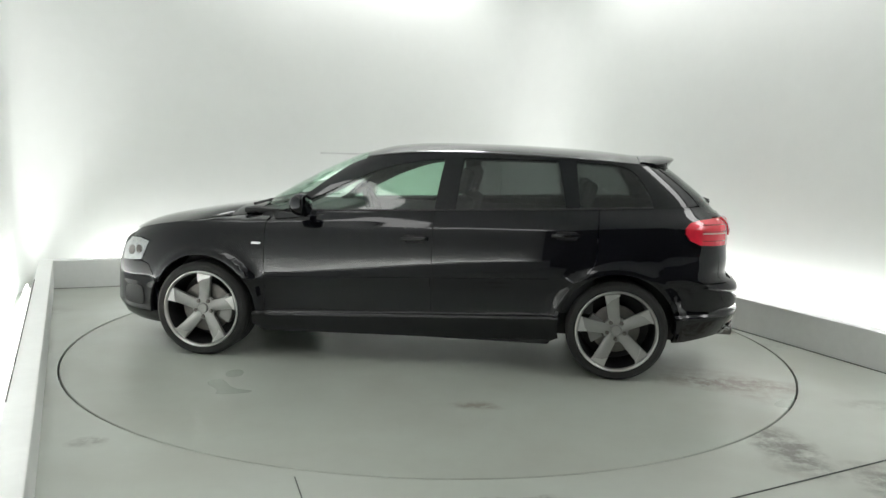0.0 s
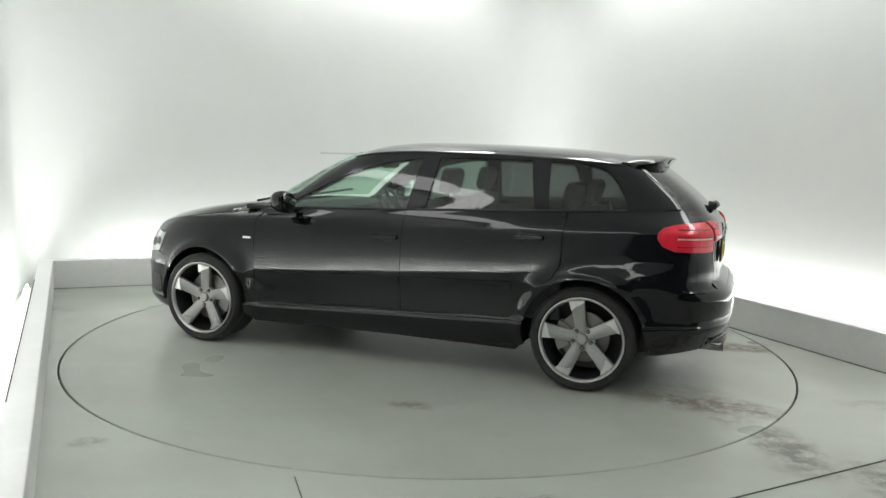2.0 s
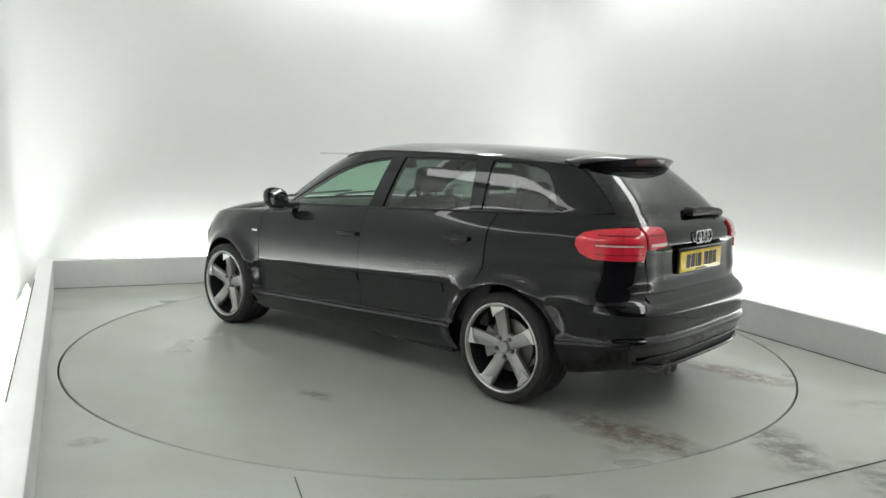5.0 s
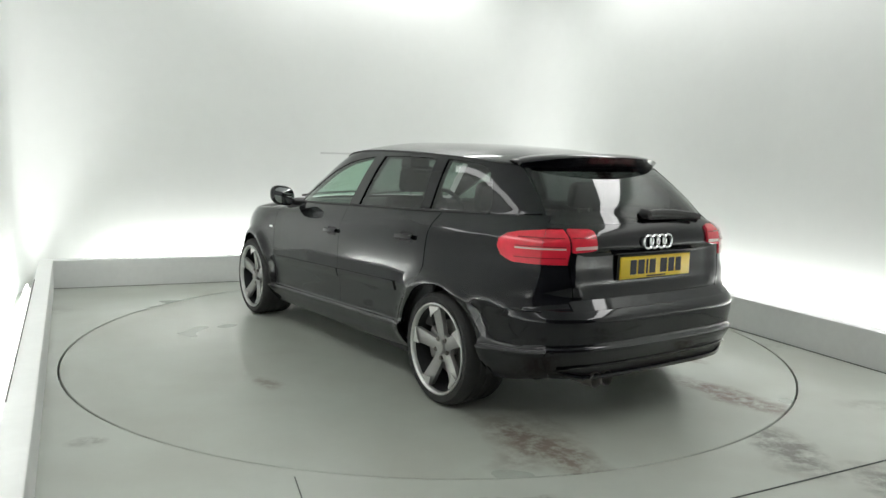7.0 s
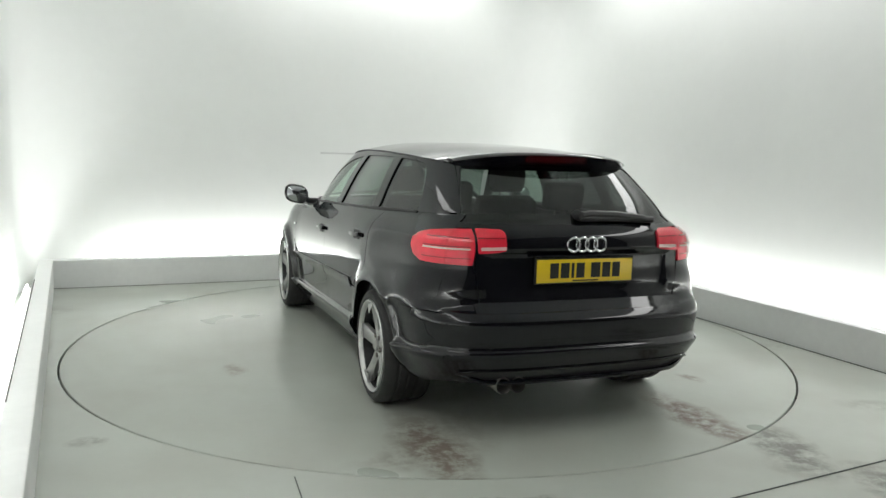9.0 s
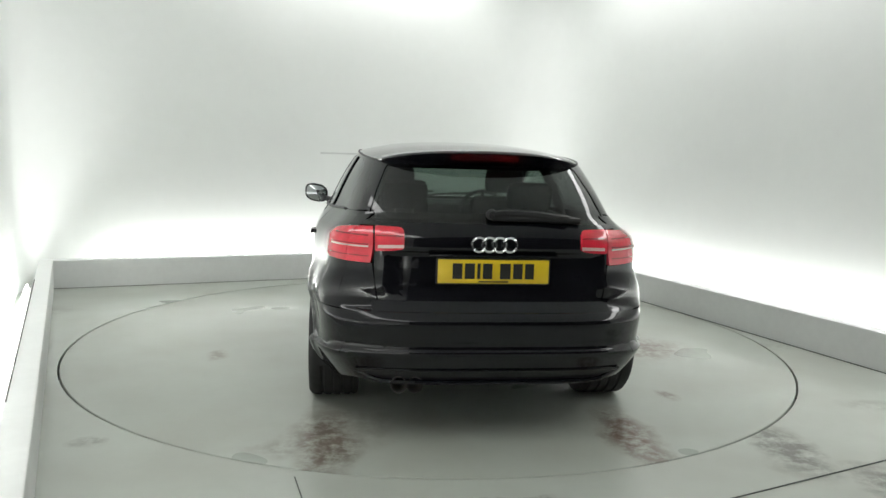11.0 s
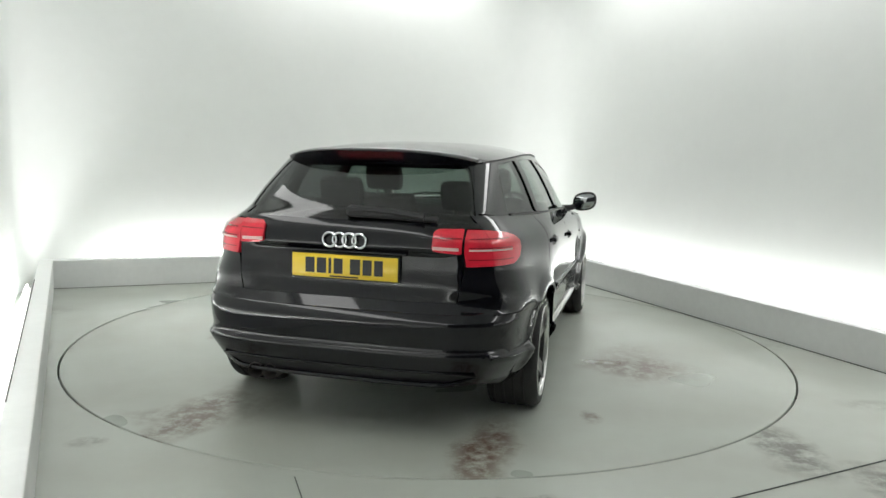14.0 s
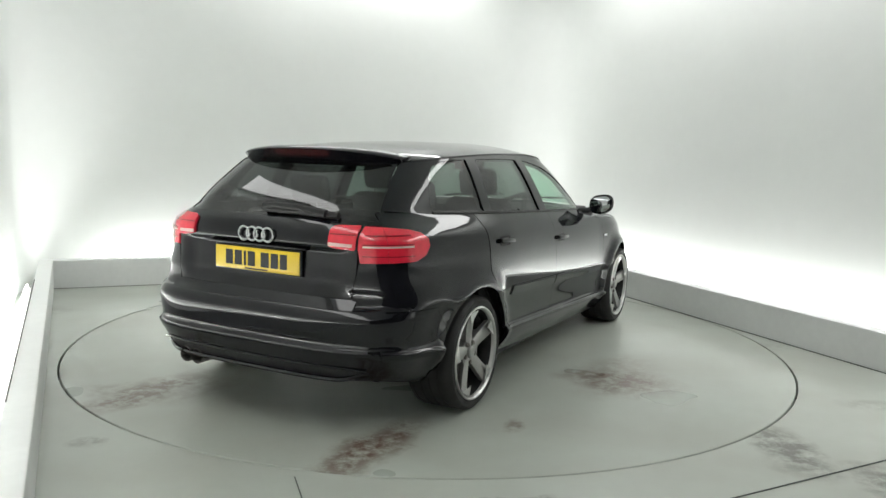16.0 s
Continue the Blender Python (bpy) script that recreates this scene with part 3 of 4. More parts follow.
def make_car():
    car = new("car")
    root = car
    wfront, wrear, wquarter = window_outlines()
    for s in (1, -1):
        sm = side_map(s)
        # front wing
        wing = [(0.885, sill(0.885)), (0.885, belt(0.885) - 0.035)] + line(lambda x: min(hood_edge(x), belt(x) - 0.005), 0.95, 1.86, 18) + [(1.90, 0.708), (1.80, 0.716), (1.700, 0.701), (1.733, 0.62), (1.760, 0.570), (1.70, 0.555), (1.635, 0.46)]
        arch_f = arc(WB, 0.30, ARCH, 25, 180 - 6, 20)
        wing = wing + [(p[0], p[1]) for p in arch_f] + [(0.935, sill(0.93))]
        w = panel("front_wing", [(wing, sm)], PAINT, root)
        bm = bmesh.new()
        add_box(bm, 0.905, 0.965, -0.004, 0.004, -0.008, 0.008, bevel=0.003)
        for v in bm.verts:
            v.co.z += 0.735
            v.co.y = s * (side_y(v.co.x, v.co.z) + 0.002 + v.co.y)
        part("wing_badge", bm, CHROME, w, "small chrome badge")
        # front door
        z = lambda x: belt(x) - 0.002
        fd = [(0.8845, sill(0.88))] + [(-0.17, sill(-0.17)), (-0.17, z(-0.17))] + line(z, -0.17, 0.78)[1:] + [(0.86, 0.90), (0.8845, 0.86)]
        door = panel("front_door", [(fd, sm)], PAINT, root)
        panel("window", [(wfront, side_map(s, -0.006))], GREENGLASS, door, gap=0.0, lip=0, label="green tinted window glass")
        make_handle(door, s, -0.06, 0.805)
        moulding(door, s, 0.855, -0.162)
        # rear door
        ar = [(p[0], p[1]) for p in arc(-WB, 0.30, ARCH + 0.035, 12.5, 62, 12)]
        rd = [(-0.1705, sill(-0.1705))] + ar + [(-1.15, 0.72), (-1.155, z(-1.155))] + line(z, -1.155, -0.1705)
        door = panel("rear_door", [(rd, sm)], PAINT, root)
        panel("window", [(wrear, side_map(s, -0.006))], DARKGLASS, door, gap=0.0, lip=0, label="dark privacy window glass")
        make_handle(door, s, -0.965, 0.862)
        moulding(door, s, -0.178, -0.875)
        # rear quarter
        arch_r = arc(-WB, 0.30, ARCH, 13.5, 150, 20)
        qp = [(p[0], p[1]) for p in arc(-WB, 0.30, ARCH + 0.035, 62, 12.5, 12)] + arch_r + [(-1.62, 0.535), (-1.66, 0.60)] + qcurve(0.605, 0.818, 6) + [(-1.755, 0.822), (-1.690, 0.848), (-1.660, 0.890), (-1.662, 0.924), (-1.690, 0.952)]
        qp += [(-1.748, 0.967), (corner(0.978)[0], 0.978)] + [(corner(1.0)[0], 1.0)] + line(z, corner(1.0)[0] + 0.02, -1.16)[0:] + [(-1.155, 0.72)]
        rq = [(p, zz) for p, zz in qcurve_rear(0.605, 0.818, 6)] + [(0.56, 0.816), (0.535, 0.645), (0.56, 0.605)]
        panel("quarter_panel", [(qp, sm), ([(s * a, b) for a, b in rq], rear_map())], PAINT, root, gap=0.0003)
        # roof pillars and window frame
        top = [(x, eave(x)) for x in np.linspace(-1.44, 0.30, 24)]
        frame_out = line(lambda x: belt(x), 0.83, -1.66, 30) + [(corner(zz)[0], zz) for zz in np.linspace(1.05, 1.27, 8)] + top
        apil = [(screen_line(zz) * 0.714, zz) for zz in np.linspace(1.24, 0.96, 8)]
        panel("pillar_frame", [(frame_out + apil, side_map(s, -0.002))], PAINT, root, gap=0.0, holes=(wfront, wrear, wquarter), lip=0.03)
        panel("quarter_window", [(wquarter, side_map(s, -0.006))], DARKGLASS, root, gap=0.0, lip=0, label="dark privacy quarter glass")
        # black window seal and pillar covers
        bm = bmesh.new()
        sweep(bm, [(x, s * (side_y(x, belt(x)) + 0.002), belt(x) + 0.001) for x in np.linspace(0.79, -1.48, 40)], 0.007, 6)
        part("window_seal", bm, TRIM, root, "black rubber window seal")
        for x0, x1, t0, t1 in ((-0.168, -0.292, -0.208, -0.322), (-0.968, -1.042, -0.908, -1.012)):
            cov = [(x0, belt(x0) + 0.006), (x1, belt(x1) + 0.006), (t1, dlo_top(t1)), (t0, dlo_top(t0))]
            panel("pillar_cover", [(cov, side_map(s, 0.002))], PAINT, root, gap=0.001, lip=0.01, label="gloss black pillar cover")
        # sill skirt
        sk = line(sill, 0.93, -0.94, 20) + arc(-WB, 0.30, ARCH, 12, -12, 6) + [(-0.90, hem(-0.9))] + line(hem, -0.9, 0.90, 20)[1:] + [(0.97, 0.22), (0.955, 0.30)]
        panel("side_skirt", [(sk, sm)], PAINT, root, gap=0.001)
        # door mirror
        make_mirror(root, s)
        # rear lamp on the body, wrapping the corner
        ls = qcurve(0.820, 0.976, 8) + [(-1.748, 0.965), (-1.692, 0.950), (-1.665, 0.924), (-1.663, 0.890), (-1.692, 0.850), (-1.755, 0.824)]
        lr = qcurve_rear(0.820, 0.976, 8) + [(0.554, 0.979), (0.554, 0.880), (0.566, 0.818)]
        lamp = panel("rear_lamp", [(ls, side_map(s, 0.006)), ([(s * a, b) for a, b in lr], rear_map(0.006))], RED, root, gap=0.0004, lip=0.03, label="red rear lamp lens")
        for zz, hh, mat, nm in ((0.893, 0.004, PINK, "light_strip"), (0.903, 0.002, DEEPRED, "lamp_divider"), (0.940, 0.002, DEEPRED, "lamp_divider"), (0.850, 0.002, DEEPRED, "lamp_divider")):
            a = [(-1.765, zz - hh), (-1.765, zz + hh)] + qcurve(zz + hh, zz - hh, 2)
            b = qcurve_rear(zz - hh, zz + hh, 2) + [(0.575, zz + hh), (0.575, zz - hh)]
            panel(nm, [(a, side_map(s, 0.009)), ([(s * i, j) for i, j in b], rear_map(0.009))], mat, lamp, gap=0, lip=0.004)
        # headlamp
        hl = [(1.90, 0.705), (1.80, 0.713), (1.704, 0.699), (1.736, 0.62), (1.764, 0.573), (1.88, 0.560), (1.965, 0.552), (1.968, 0.65)]
        lamp = panel("headlamp", [(hl, side_map(s, 0.004))], CLEAR, root, lip=0.02, label="clear headlamp with bright reflector")
        for cx, cz, cr in ((1.790, 0.640, 0.026), (1.868, 0.625, 0.030)):
            panel("lamp_bowl", [(arc(cx, cz, cr, 0, 342, 19), side_map(s, 0.008))], STEEL, lamp, gap=0, lip=0.004, label="grey projector bowl")
        # wheel arch liner
        for wx in (WB, -WB):
            bm = bmesh.new()
            m = Matrix.Translation((wx, s * 0.70, 0.30))
            pts = arc(0, 0, ARCH + 0.022, -8, 188, 24)
            ya, yb = -s * 0.16, s * (0.150 if wx > 0 else 0.105)
            for (xa, za), (xb, zb) in zip(pts, pts[1:]):
                bm.faces.new([bm.verts.new(m @ Vector(c)) for c in ((xa, ya, za), (xa, yb, za), (xb, yb, zb), (xb, ya, zb))])
            bm.faces.new([bm.verts.new(m @ Vector((x, ya, zz))) for x, zz in pts])
            part("wheel_arch_liner", bm, TRIM, root, "matt black wheel arch liner")
        for wx in (WB, -WB):
            make_wheel(root, wx, s)

    # roof, bonnet, screens
    rf = [(x, side_y(x, eave(x)) - 0.001) for x in np.linspace(-1.47, 0.30, 24)]
    front_edge = [(0.335 + 0.05 * (1 - (y / 0.45) ** 2), y) for y in np.linspace(0.42, -0.42, 9)]
    panel("roof", [(rf + front_edge + [(x, -y) for x, y in rf[::-1]], roof_map())], PAINT, root, gap=0.001, lip=0.03)
    panel("headlining", [([(-1.4, 0.5), (0.25, 0.48), (0.25, -0.48), (-1.4, -0.5)], roof_map(-0.03))], LINER, root, gap=0, lip=0, label="pale grey headlining")
    for s in (1, -1):
        bm = bmesh.new()
        sweep(bm, [(x, s * (side_y(x, eave(x)) - 0.004), eave(x) + 0.001) for x in np.linspace(-1.44, 0.31, 30)], 0.006, 6)
        part("roof_strip", bm, TRIM, root, "black roof strip")
    hd = [(x, side_y(x, hood_edge(x)) - 0.002) for x in np.linspace(1.02, 1.84, 20)]
    y0 = hd[-1][1]
    nose = [(1.84 + 0.24 * (1 - (y / y0) ** 2), y) for y in np.linspace(y0 * 0.95, -y0 * 0.95, 13)]
    panel("bonnet", [(hd + nose + [(x, -y) for x, y in hd[::-1]], hood_map())], PAINT, root)
    ws = [(y, 0.955) for y in np.linspace(-0.66, 0.66, 10)] + [(y, 1.31) for y in np.linspace(0.50, -0.50, 10)]
    panel("windscreen", [(ws, screen_map())], GREENGLASS, root, gap=0, lip=0, label="green tinted windscreen")
    bm = bmesh.new()
    add_box(bm, 0.80, 1.10, -0.66, 0.66, 0.90, 0.935, bevel=0.01)
    part("scuttle", bm, TRIM, root, "black plastic scuttle")
    for y0 in (0.50, -0.05):
        bm = bmesh.new()
        sweep(bm, [(1.06, y0 + 0.08, 0.955), (1.00, y0 - 0.05, 0.975), (0.93, y0 - 0.52, 1.0)], 0.009, 6)
        part("wiper", bm, TRIM, root, "black windscreen wiper")
    # front bumper and grille
    fb = [(y, 0.165) for y in np.linspace(-0.70, 0.70, 14)] + [(y, 0.70 - 0.14 * (abs(y) / 0.70) ** 3) for y in np.linspace(0.70, -0.70, 14)]
    fs = [(1.635, 0.455), (1.70, 0.552), (1.764, 0.567), (1.88, 0.555), (1.98, 0.545)] + [(x, 0.165) for x in np.linspace(1.95, 1.60, 8)] + [(1.605, 0.30)]
    bump = panel("front_bumper", [(fb, front_map(0.0)), (fs, side_map(1)), (fs, side_map(-1))], PAINT, root)
    gr = rounded([(-0.27, 0.28), (0.27, 0.28), (0.33, 0.60), (-0.33, 0.60)], 0.05)
    panel("grille", [(gr, front_map(0.006))], TRIM, bump, lip=0.02, label="black grille")
    for s in (1, -1):
        vent = rounded([(1.75, 0.27), (1.95, 0.27), (1.93, 0.40), (1.76, 0.40)], 0.04)
        panel("air_intake", [(vent, side_map(s, 0.004))], TRIM, bump, label="black side air intake")
    # tailgate
    tail_edge = [(0.53, 0.648), (0.548, 0.74), (0.552, 0.83), (0.552, 0.985)] + [(corner(zz)[1], zz) for zz in np.linspace(0.985, 1.285, 10)]
    tg = tail_edge + [(y, 1.29 + 0.02 * (1 - (y / 0.5) ** 2)) for y in np.linspace(0.42, -0.42, 9)] + mirror_y(tail_edge)[::-1]
    rw = rounded([(-0.598, 1.004), (0.598, 1.004), (0.482, 1.268), (-0.482, 1.268)], 0.03)
    gate = panel("tailgate", [(tg, rear_map())], PAINT, root, holes=(rw,), lip=0.025)
    panel("rear_window", [(rw, rear_map(-0.004))], REARGLASS, gate, gap=0, lip=0, label="dark privacy rear glass")
    for s in (1, -1):
        il = [(s * a, b) for a, b in ((0.412, 0.888), (0.545, 0.872), (0.546, 0.980), (0.43, 0.978), (0.413, 0.965))]
        lamp = panel("inner_rear_lamp", [(rounded(il, 0.012), rear_map(0.012))], RED, gate, lip=0.03, label="red rear lamp lens on the tailgate")
        st = [(s * a, b) for a, b in ((0.416, 0.893), (0.53, 0.889), (0.53, 0.903), (0.416, 0.907))]
        panel("light_strip", [(st, rear_map(0.015))], PINK, lamp, gap=0, lip=0.004)
        st = [(s * a, b) for a, b in ((0.42, 0.940), (0.54, 0.938), (0.54, 0.942), (0.42, 0.944))]
        panel("lamp_divider", [(st, rear_map(0.015))], DEEPRED, lamp, gap=0, lip=0.004)
    make_tail_fittings(root, gate)
    # rear bumper
    b_side = arc(-WB, 0.30, ARCH, 193, 151, 10) + [(-1.62, 0.533), (-1.66, 0.599)] + qcurve(0.600, 0.272, 14) + [(-1.70, 0.228)]
    b_rear = qcurve_rear(0.272, 0.605, 14) + mirror_y(qcurve_rear(0.272, 0.605, 14))[::-1]
    bump = panel("rear_bumper", [(b_side, side_map(1)), (b_side, side_map(-1)), (b_rear, rear_map())], PAINT, root, gap=0.0, grid=0.03)
    bm = bmesh.new()
    ys = np.linspace(-0.56, 0.56, 16)
    lo = [bm.verts.new((rear_x(y, 0.65) + 0.002, y, 0.650)) for y in ys]
    hi = [bm.verts.new((rear_x(y, 0.604) + 0.002, y, 0.603)) for y in ys]
    for i in range(15):
        bm.faces.new((lo[i], lo[i + 1], hi[i + 1], hi[i]))
    part("loading_lip", bm, PAINT, bump, "glossy black loading lip")
    df = [(y, 0.287) for y in np.linspace(0.58, -0.58, 18)] + [(-0.635, 0.316)] + [(y, 0.332) for y in np.linspace(-0.60, 0.60, 18)] + [(0.635, 0.316)]
    panel("diffuser_slot", [(df, rear_map(0.003))], TRIM, bump, gap=0, lip=0.01, label="matt black diffuser slot", grid=0.1)
    bm = bmesh.new()
    sweep(bm, [(rear_x(y, 0.285) - 0.014, y, 0.281 + 0.032 * smooth(0.50, 0.64, abs(y))) for y in np.linspace(-0.63, 0.63, 40)], 0.012, 8)
    part("diffuser_edge", bm, PAINT, bump)
    bm = bmesh.new()
    sweep(bm, [(rear_x(y, 0.338) - 0.003, y, 0.338 - 0.012 * smooth(0.54, 0.64, abs(y))) for y in np.linspace(-0.63, 0.63, 40)], 0.006, 8)
    part("diffuser_edge", bm, PAINT, bump)
    for y in (0.355, 0.430):
        bm = bmesh.new()
        m = Matrix.Translation((-1.892, y, 0.266)) @ Matrix.Rotation(radians(90), 4, "Z")
        lathe(bm, [(0.034, 0.14), (0.037, 0.145), (0.039, 0.14), (0.039, -0.25), (0.034, -0.25)], m, 20, closed=True)
        part("exhaust_pipe", bm, STEEL, bump, "dark steel exhaust tailpipe")
    # underbody
    bm = bmesh.new()
    add_box(bm, -1.72, 1.95, -0.54, 0.54, 0.19, 0.42, bevel=0.02)
    add_box(bm, -0.90, 0.90, -0.80, 0.80, 0.18, 0.40, bevel=0.02)
    add_box(bm, -1.95, -1.65, -0.50, 0.50, 0.275, 0.40, bevel=0.03)
    part("underbody", bm, TRIM, root, "matt black underbody")
    for s in (1, -1):
        bm = bmesh.new()
        add_box(bm, -1.15, 0.85, 0.765, 0.80, 0.38, 0.93, bevel=0.02)
        for v in bm.verts:
            v.co.y *= s
        part("door_card", bm, SOFT, root, "dark inner door panel")
    bm = bmesh.new()
    add_box(bm, 1.0, 1.85, -0.52, 0.52, 0.40, 0.80, bevel=0.03)
    part("engine_block", bm, TRIM, root)
    bm = bmesh.new()
    add_box(bm, -1.93, -1.25, -0.53, 0.53, 0.40, 0.88, bevel=0.03)
    part("boot_cover", bm, SOFT, root, "dark parcel shelf and boot lining")
    make_interior(root)
    return root


def make_handle(door, s, x, z):
    bm = bmesh.new()
    add_box(bm, -0.085, 0.085, 0.008, 0.024, -0.013, 0.013, bevel=0.007)
    add_box(bm, -0.075, -0.045, -0.01, 0.02, -0.010, 0.010)
    add_box(bm, 0.045, 0.075, -0.01, 0.02, -0.010, 0.010)
    for v in bm.verts:
        px, pz = x + v.co.x, z + v.co.z - SLOPE * v.co.x
        v.co = Vector((px, s * (side_y(px, pz) + v.co.y), pz))
    part("handle", bm, PAINT, door, "black pull handle")
    cup = [(x - 0.07, z - 0.028), (x + 0.055, z - 0.030), (x + 0.062, z), (x + 0.055, z + 0.022), (x - 0.07, z + 0.022)]
    panel("handle_cup", [(rounded(cup, 0.018), side_map(s, 0.0015))], TRIM, door, gap=0, lip=0, label="dark handle recess")


def moulding(door, s, x0, x1):
    out = line(lambda x: 0.563 - SLOPE * x, x0, x1, 10) + line(lambda x: 0.508 - SLOPE * x, x1, x0, 10)
    panel("side_moulding", [(out, side_map(s, 0.008))], PAINT, door, gap=0.001, lip=0.009)


def make_mirror(root, s):
    bm = bmesh.new()
    bmesh.ops.create_uvsphere(bm, u_segments=24, v_segments=14, radius=1)
    for v in bm.verts:
        c = v.co
        x = 0.085 * (1 if c.x > 0 else 0.35) * c.x
        sx = math.copysign(abs(c.y) ** 0.75, c.y)
        sz = math.copysign(abs(c.z) ** 0.75, c.z)
        v.co = Vector((0.615 + x, s * (0.925 + 0.088 * sx), 0.985 + 0.070 * sz + 0.012 * sx))
    ob = part("door_mirror", bm, PAINT, root, "black door mirror")
    bm = bmesh.new()
    bmesh.ops.create_grid(bm, x_segments=12, y_segments=12, size=1)
    for v in bm.verts:
        a, b = v.co.x, v.co.y
        v.co.x, v.co.y = a * math.sqrt(1 - b * b / 2), b * math.sqrt(1 - a * a / 2)
    for v in bm.verts:
        c = v.co.copy()
        sx = math.copysign(abs(c.x) ** 0.7, c.x)
        sz = math.copysign(abs(c.y) ** 0.7, c.y)
        v.co = Vector((0.566 + 0.015 * (sx * sx + sz * sz), s * (0.925 + 0.074 * sx), 0.985 + 0.056 * sz + 0.012 * sx))
    part("mirror_glass", bm, MIRROR, ob, "silver mirror glass")
    bm = bmesh.new()
    sweep(bm, [(0.60, s * 0.74, 0.930), (0.605, s * 0.83, 0.935), (0.615, s * 0.87, 0.955)], 0.022, 8)
    part("mirror_arm", bm, TRIM, ob)


def make_wheel(root, wx, s):
    wheel = new("wheel")
    wheel.parent = root
    wheel.matrix_parent_inverse = Matrix.Identity(4)
    face = 0.886 if wx > 0 else 0.840
    wheel.matrix_local = Matrix.Translation((wx, s * face, TYRE)) @ Matrix.Rotation(0 if s > 0 else math.pi, 4, "Z")
    T = TYRE
    I = Matrix.Identity(4)
    bm = bmesh.new()
    prof = [(RIM, -0.005), (RIM + 0.012, 0.004), (T - 0.022, 0.004), (T - 0.006, -0.010), (T, -0.028)]
    for k in range(4):
        y = -0.028 - 0.05 * k
        prof += [(T, y - 0.030), (T - 0.007, y - 0.034), (T - 0.007, y - 0.044), (T, y - 0.05)]
    prof += [(T - 0.006, -0.248), (T - 0.022, -0.255), (RIM - 0.03, -0.245), (RIM - 0.03, -0.20)]
    lathe(bm, [(r, y + 0.02) for r, y in prof], I, 72)
    bmesh.ops.recalc_face_normals(bm, faces=bm.faces)
    part("tyre", bm, RUBBER, wheel, "low profile black tyre")
    bm = bmesh.new()
    lathe(bm, [(RIM + 0.004, 0.020), (RIM + 0.002, 0.026), (RIM - 0.003, 0.027), (RIM - 0.008, 0.022), (RIM - 0.012, 0.015), (RIM - 0.014, 0.002)], I, 72)
    bmesh.ops.recalc_face_normals(bm, faces=bm.faces)
    rim = part("rim", bm, BRIGHT, wheel, "polished bright alloy rim")
    bm = bmesh.new()
    lathe(bm, [(RIM - 0.013, 0.004), (RIM - 0.022, -0.035), (RIM - 0.032, -0.18), (0.14, -0.19)], I, 48)
    part("barrel", bm, TRIM, wheel, "dark inner barrel")
    # five broad blades
    for k in range(5):
        a = radians((97 if wx > 0 else 83) + 72 * k)
        m = Matrix.Rotation(-a, 4, "Y")
        bm = bmesh.new()
        stations = []
        for t in np.linspace(0, 1, 7):
            r = 0.035 + (RIM - 0.012 - 0.035) * t
            half = 0.031 + 0.008 * t + 0.004 * t ** 3
            shift = -0.004 - 0.006 * t
            y = -0.018 + 0.030 * t ** 1.5
            stations.append((r, half, shift, y))
        rings = []
        for r, h, c, y in stations:
            ring = []
            for dz, dy in ((-h, -0.030), (-h, -0.006), (-h * 0.55, 0.0), (h * 0.55, 0.004), (h, -0.004), (h, -0.030)):
                ring.append(bm.verts.new(m @ Vector((r, y + dy, c + dz))))
            rings.append(ring)
        for p, q in zip(rings, rings[1:]):
            for j in range(6):
                bm.faces.new((p[j], p[(j + 1) % 6], q[(j + 1) % 6], q[j]))
        bm.faces.new(rings[0])
        bm.faces.new(rings[-1][::-1])
        bmesh.ops.recalc_face_normals(bm, faces=bm.faces)
        part("spoke", bm, TITAN, wheel, "titanium grey blade spoke")
        bm = bmesh.new()
        prism(bm, [(RIM - 0.075, -0.040), (RIM - 0.020, -0.052), (RIM - 0.020, 0.040), (RIM - 0.030, 0.034), (RIM - 0.055, -0.020)], 0.0, 0.004)
        for v in bm.verts:
            v.co = m @ Vector((v.co.x, 0.0145 + v.co.z, v.co.y))
        bmesh.ops.recalc_face_normals(bm, faces=bm.faces)
        part("spoke_tip", bm, BRIGHT, wheel, "bright machined spoke tip")
        bm = bmesh.new()
        b = radians(90 + 72 * k + 36)
        mm = Matrix.Translation((0.054 * math.cos(b), -0.012, 0.054 * math.sin(b)))
        lathe(bm, [(0.001, 0.004), (0.010, 0.004), (0.012, 0.0), (0.012, -0.03)], mm, 10)
        part("wheel_bolt", bm, STEEL, wheel)
    bm = bmesh.new()
    lathe(bm, [(0.001, 0.0), (0.026, -0.001), (0.031, -0.006), (0.033, -0.02), (0.075, -0.024), (0.078, -0.05)], I, 32)
    bmesh.ops.recalc_face_normals(bm, faces=bm.faces)
    part("hub_cap", bm, TITAN, wheel)
    bm = bmesh.new()
    R = 0.158 if wx > 0 else 0.145
    lathe(bm, [(0.07, -0.068), (R - 0.01, -0.068), (R, -0.072), (R, -0.092), (0.07, -0.095)], I, 48)
    bmesh.ops.recalc_face_normals(bm, faces=bm.faces)
    part("brake_disc", bm, STEEL, wheel, "grey steel brake disc")
    bm = bmesh.new()
    sgn = s * (-1 if wx > 0 else 1)
    outl = arc(0, 0, R + 0.02, -32, 32, 8) + arc(0, 0, R - 0.055, 32, -32, 8)
    prism(bm, outl, -0.11, -0.05)
    for v in bm.verts:
        v.co = Vector((sgn * v.co.x, v.co.z, v.co.y))
    bmesh.ops.recalc_face_normals(bm, faces=bm.faces)
    part("brake_caliper", bm, CALIPER, wheel, "grey brake caliper")


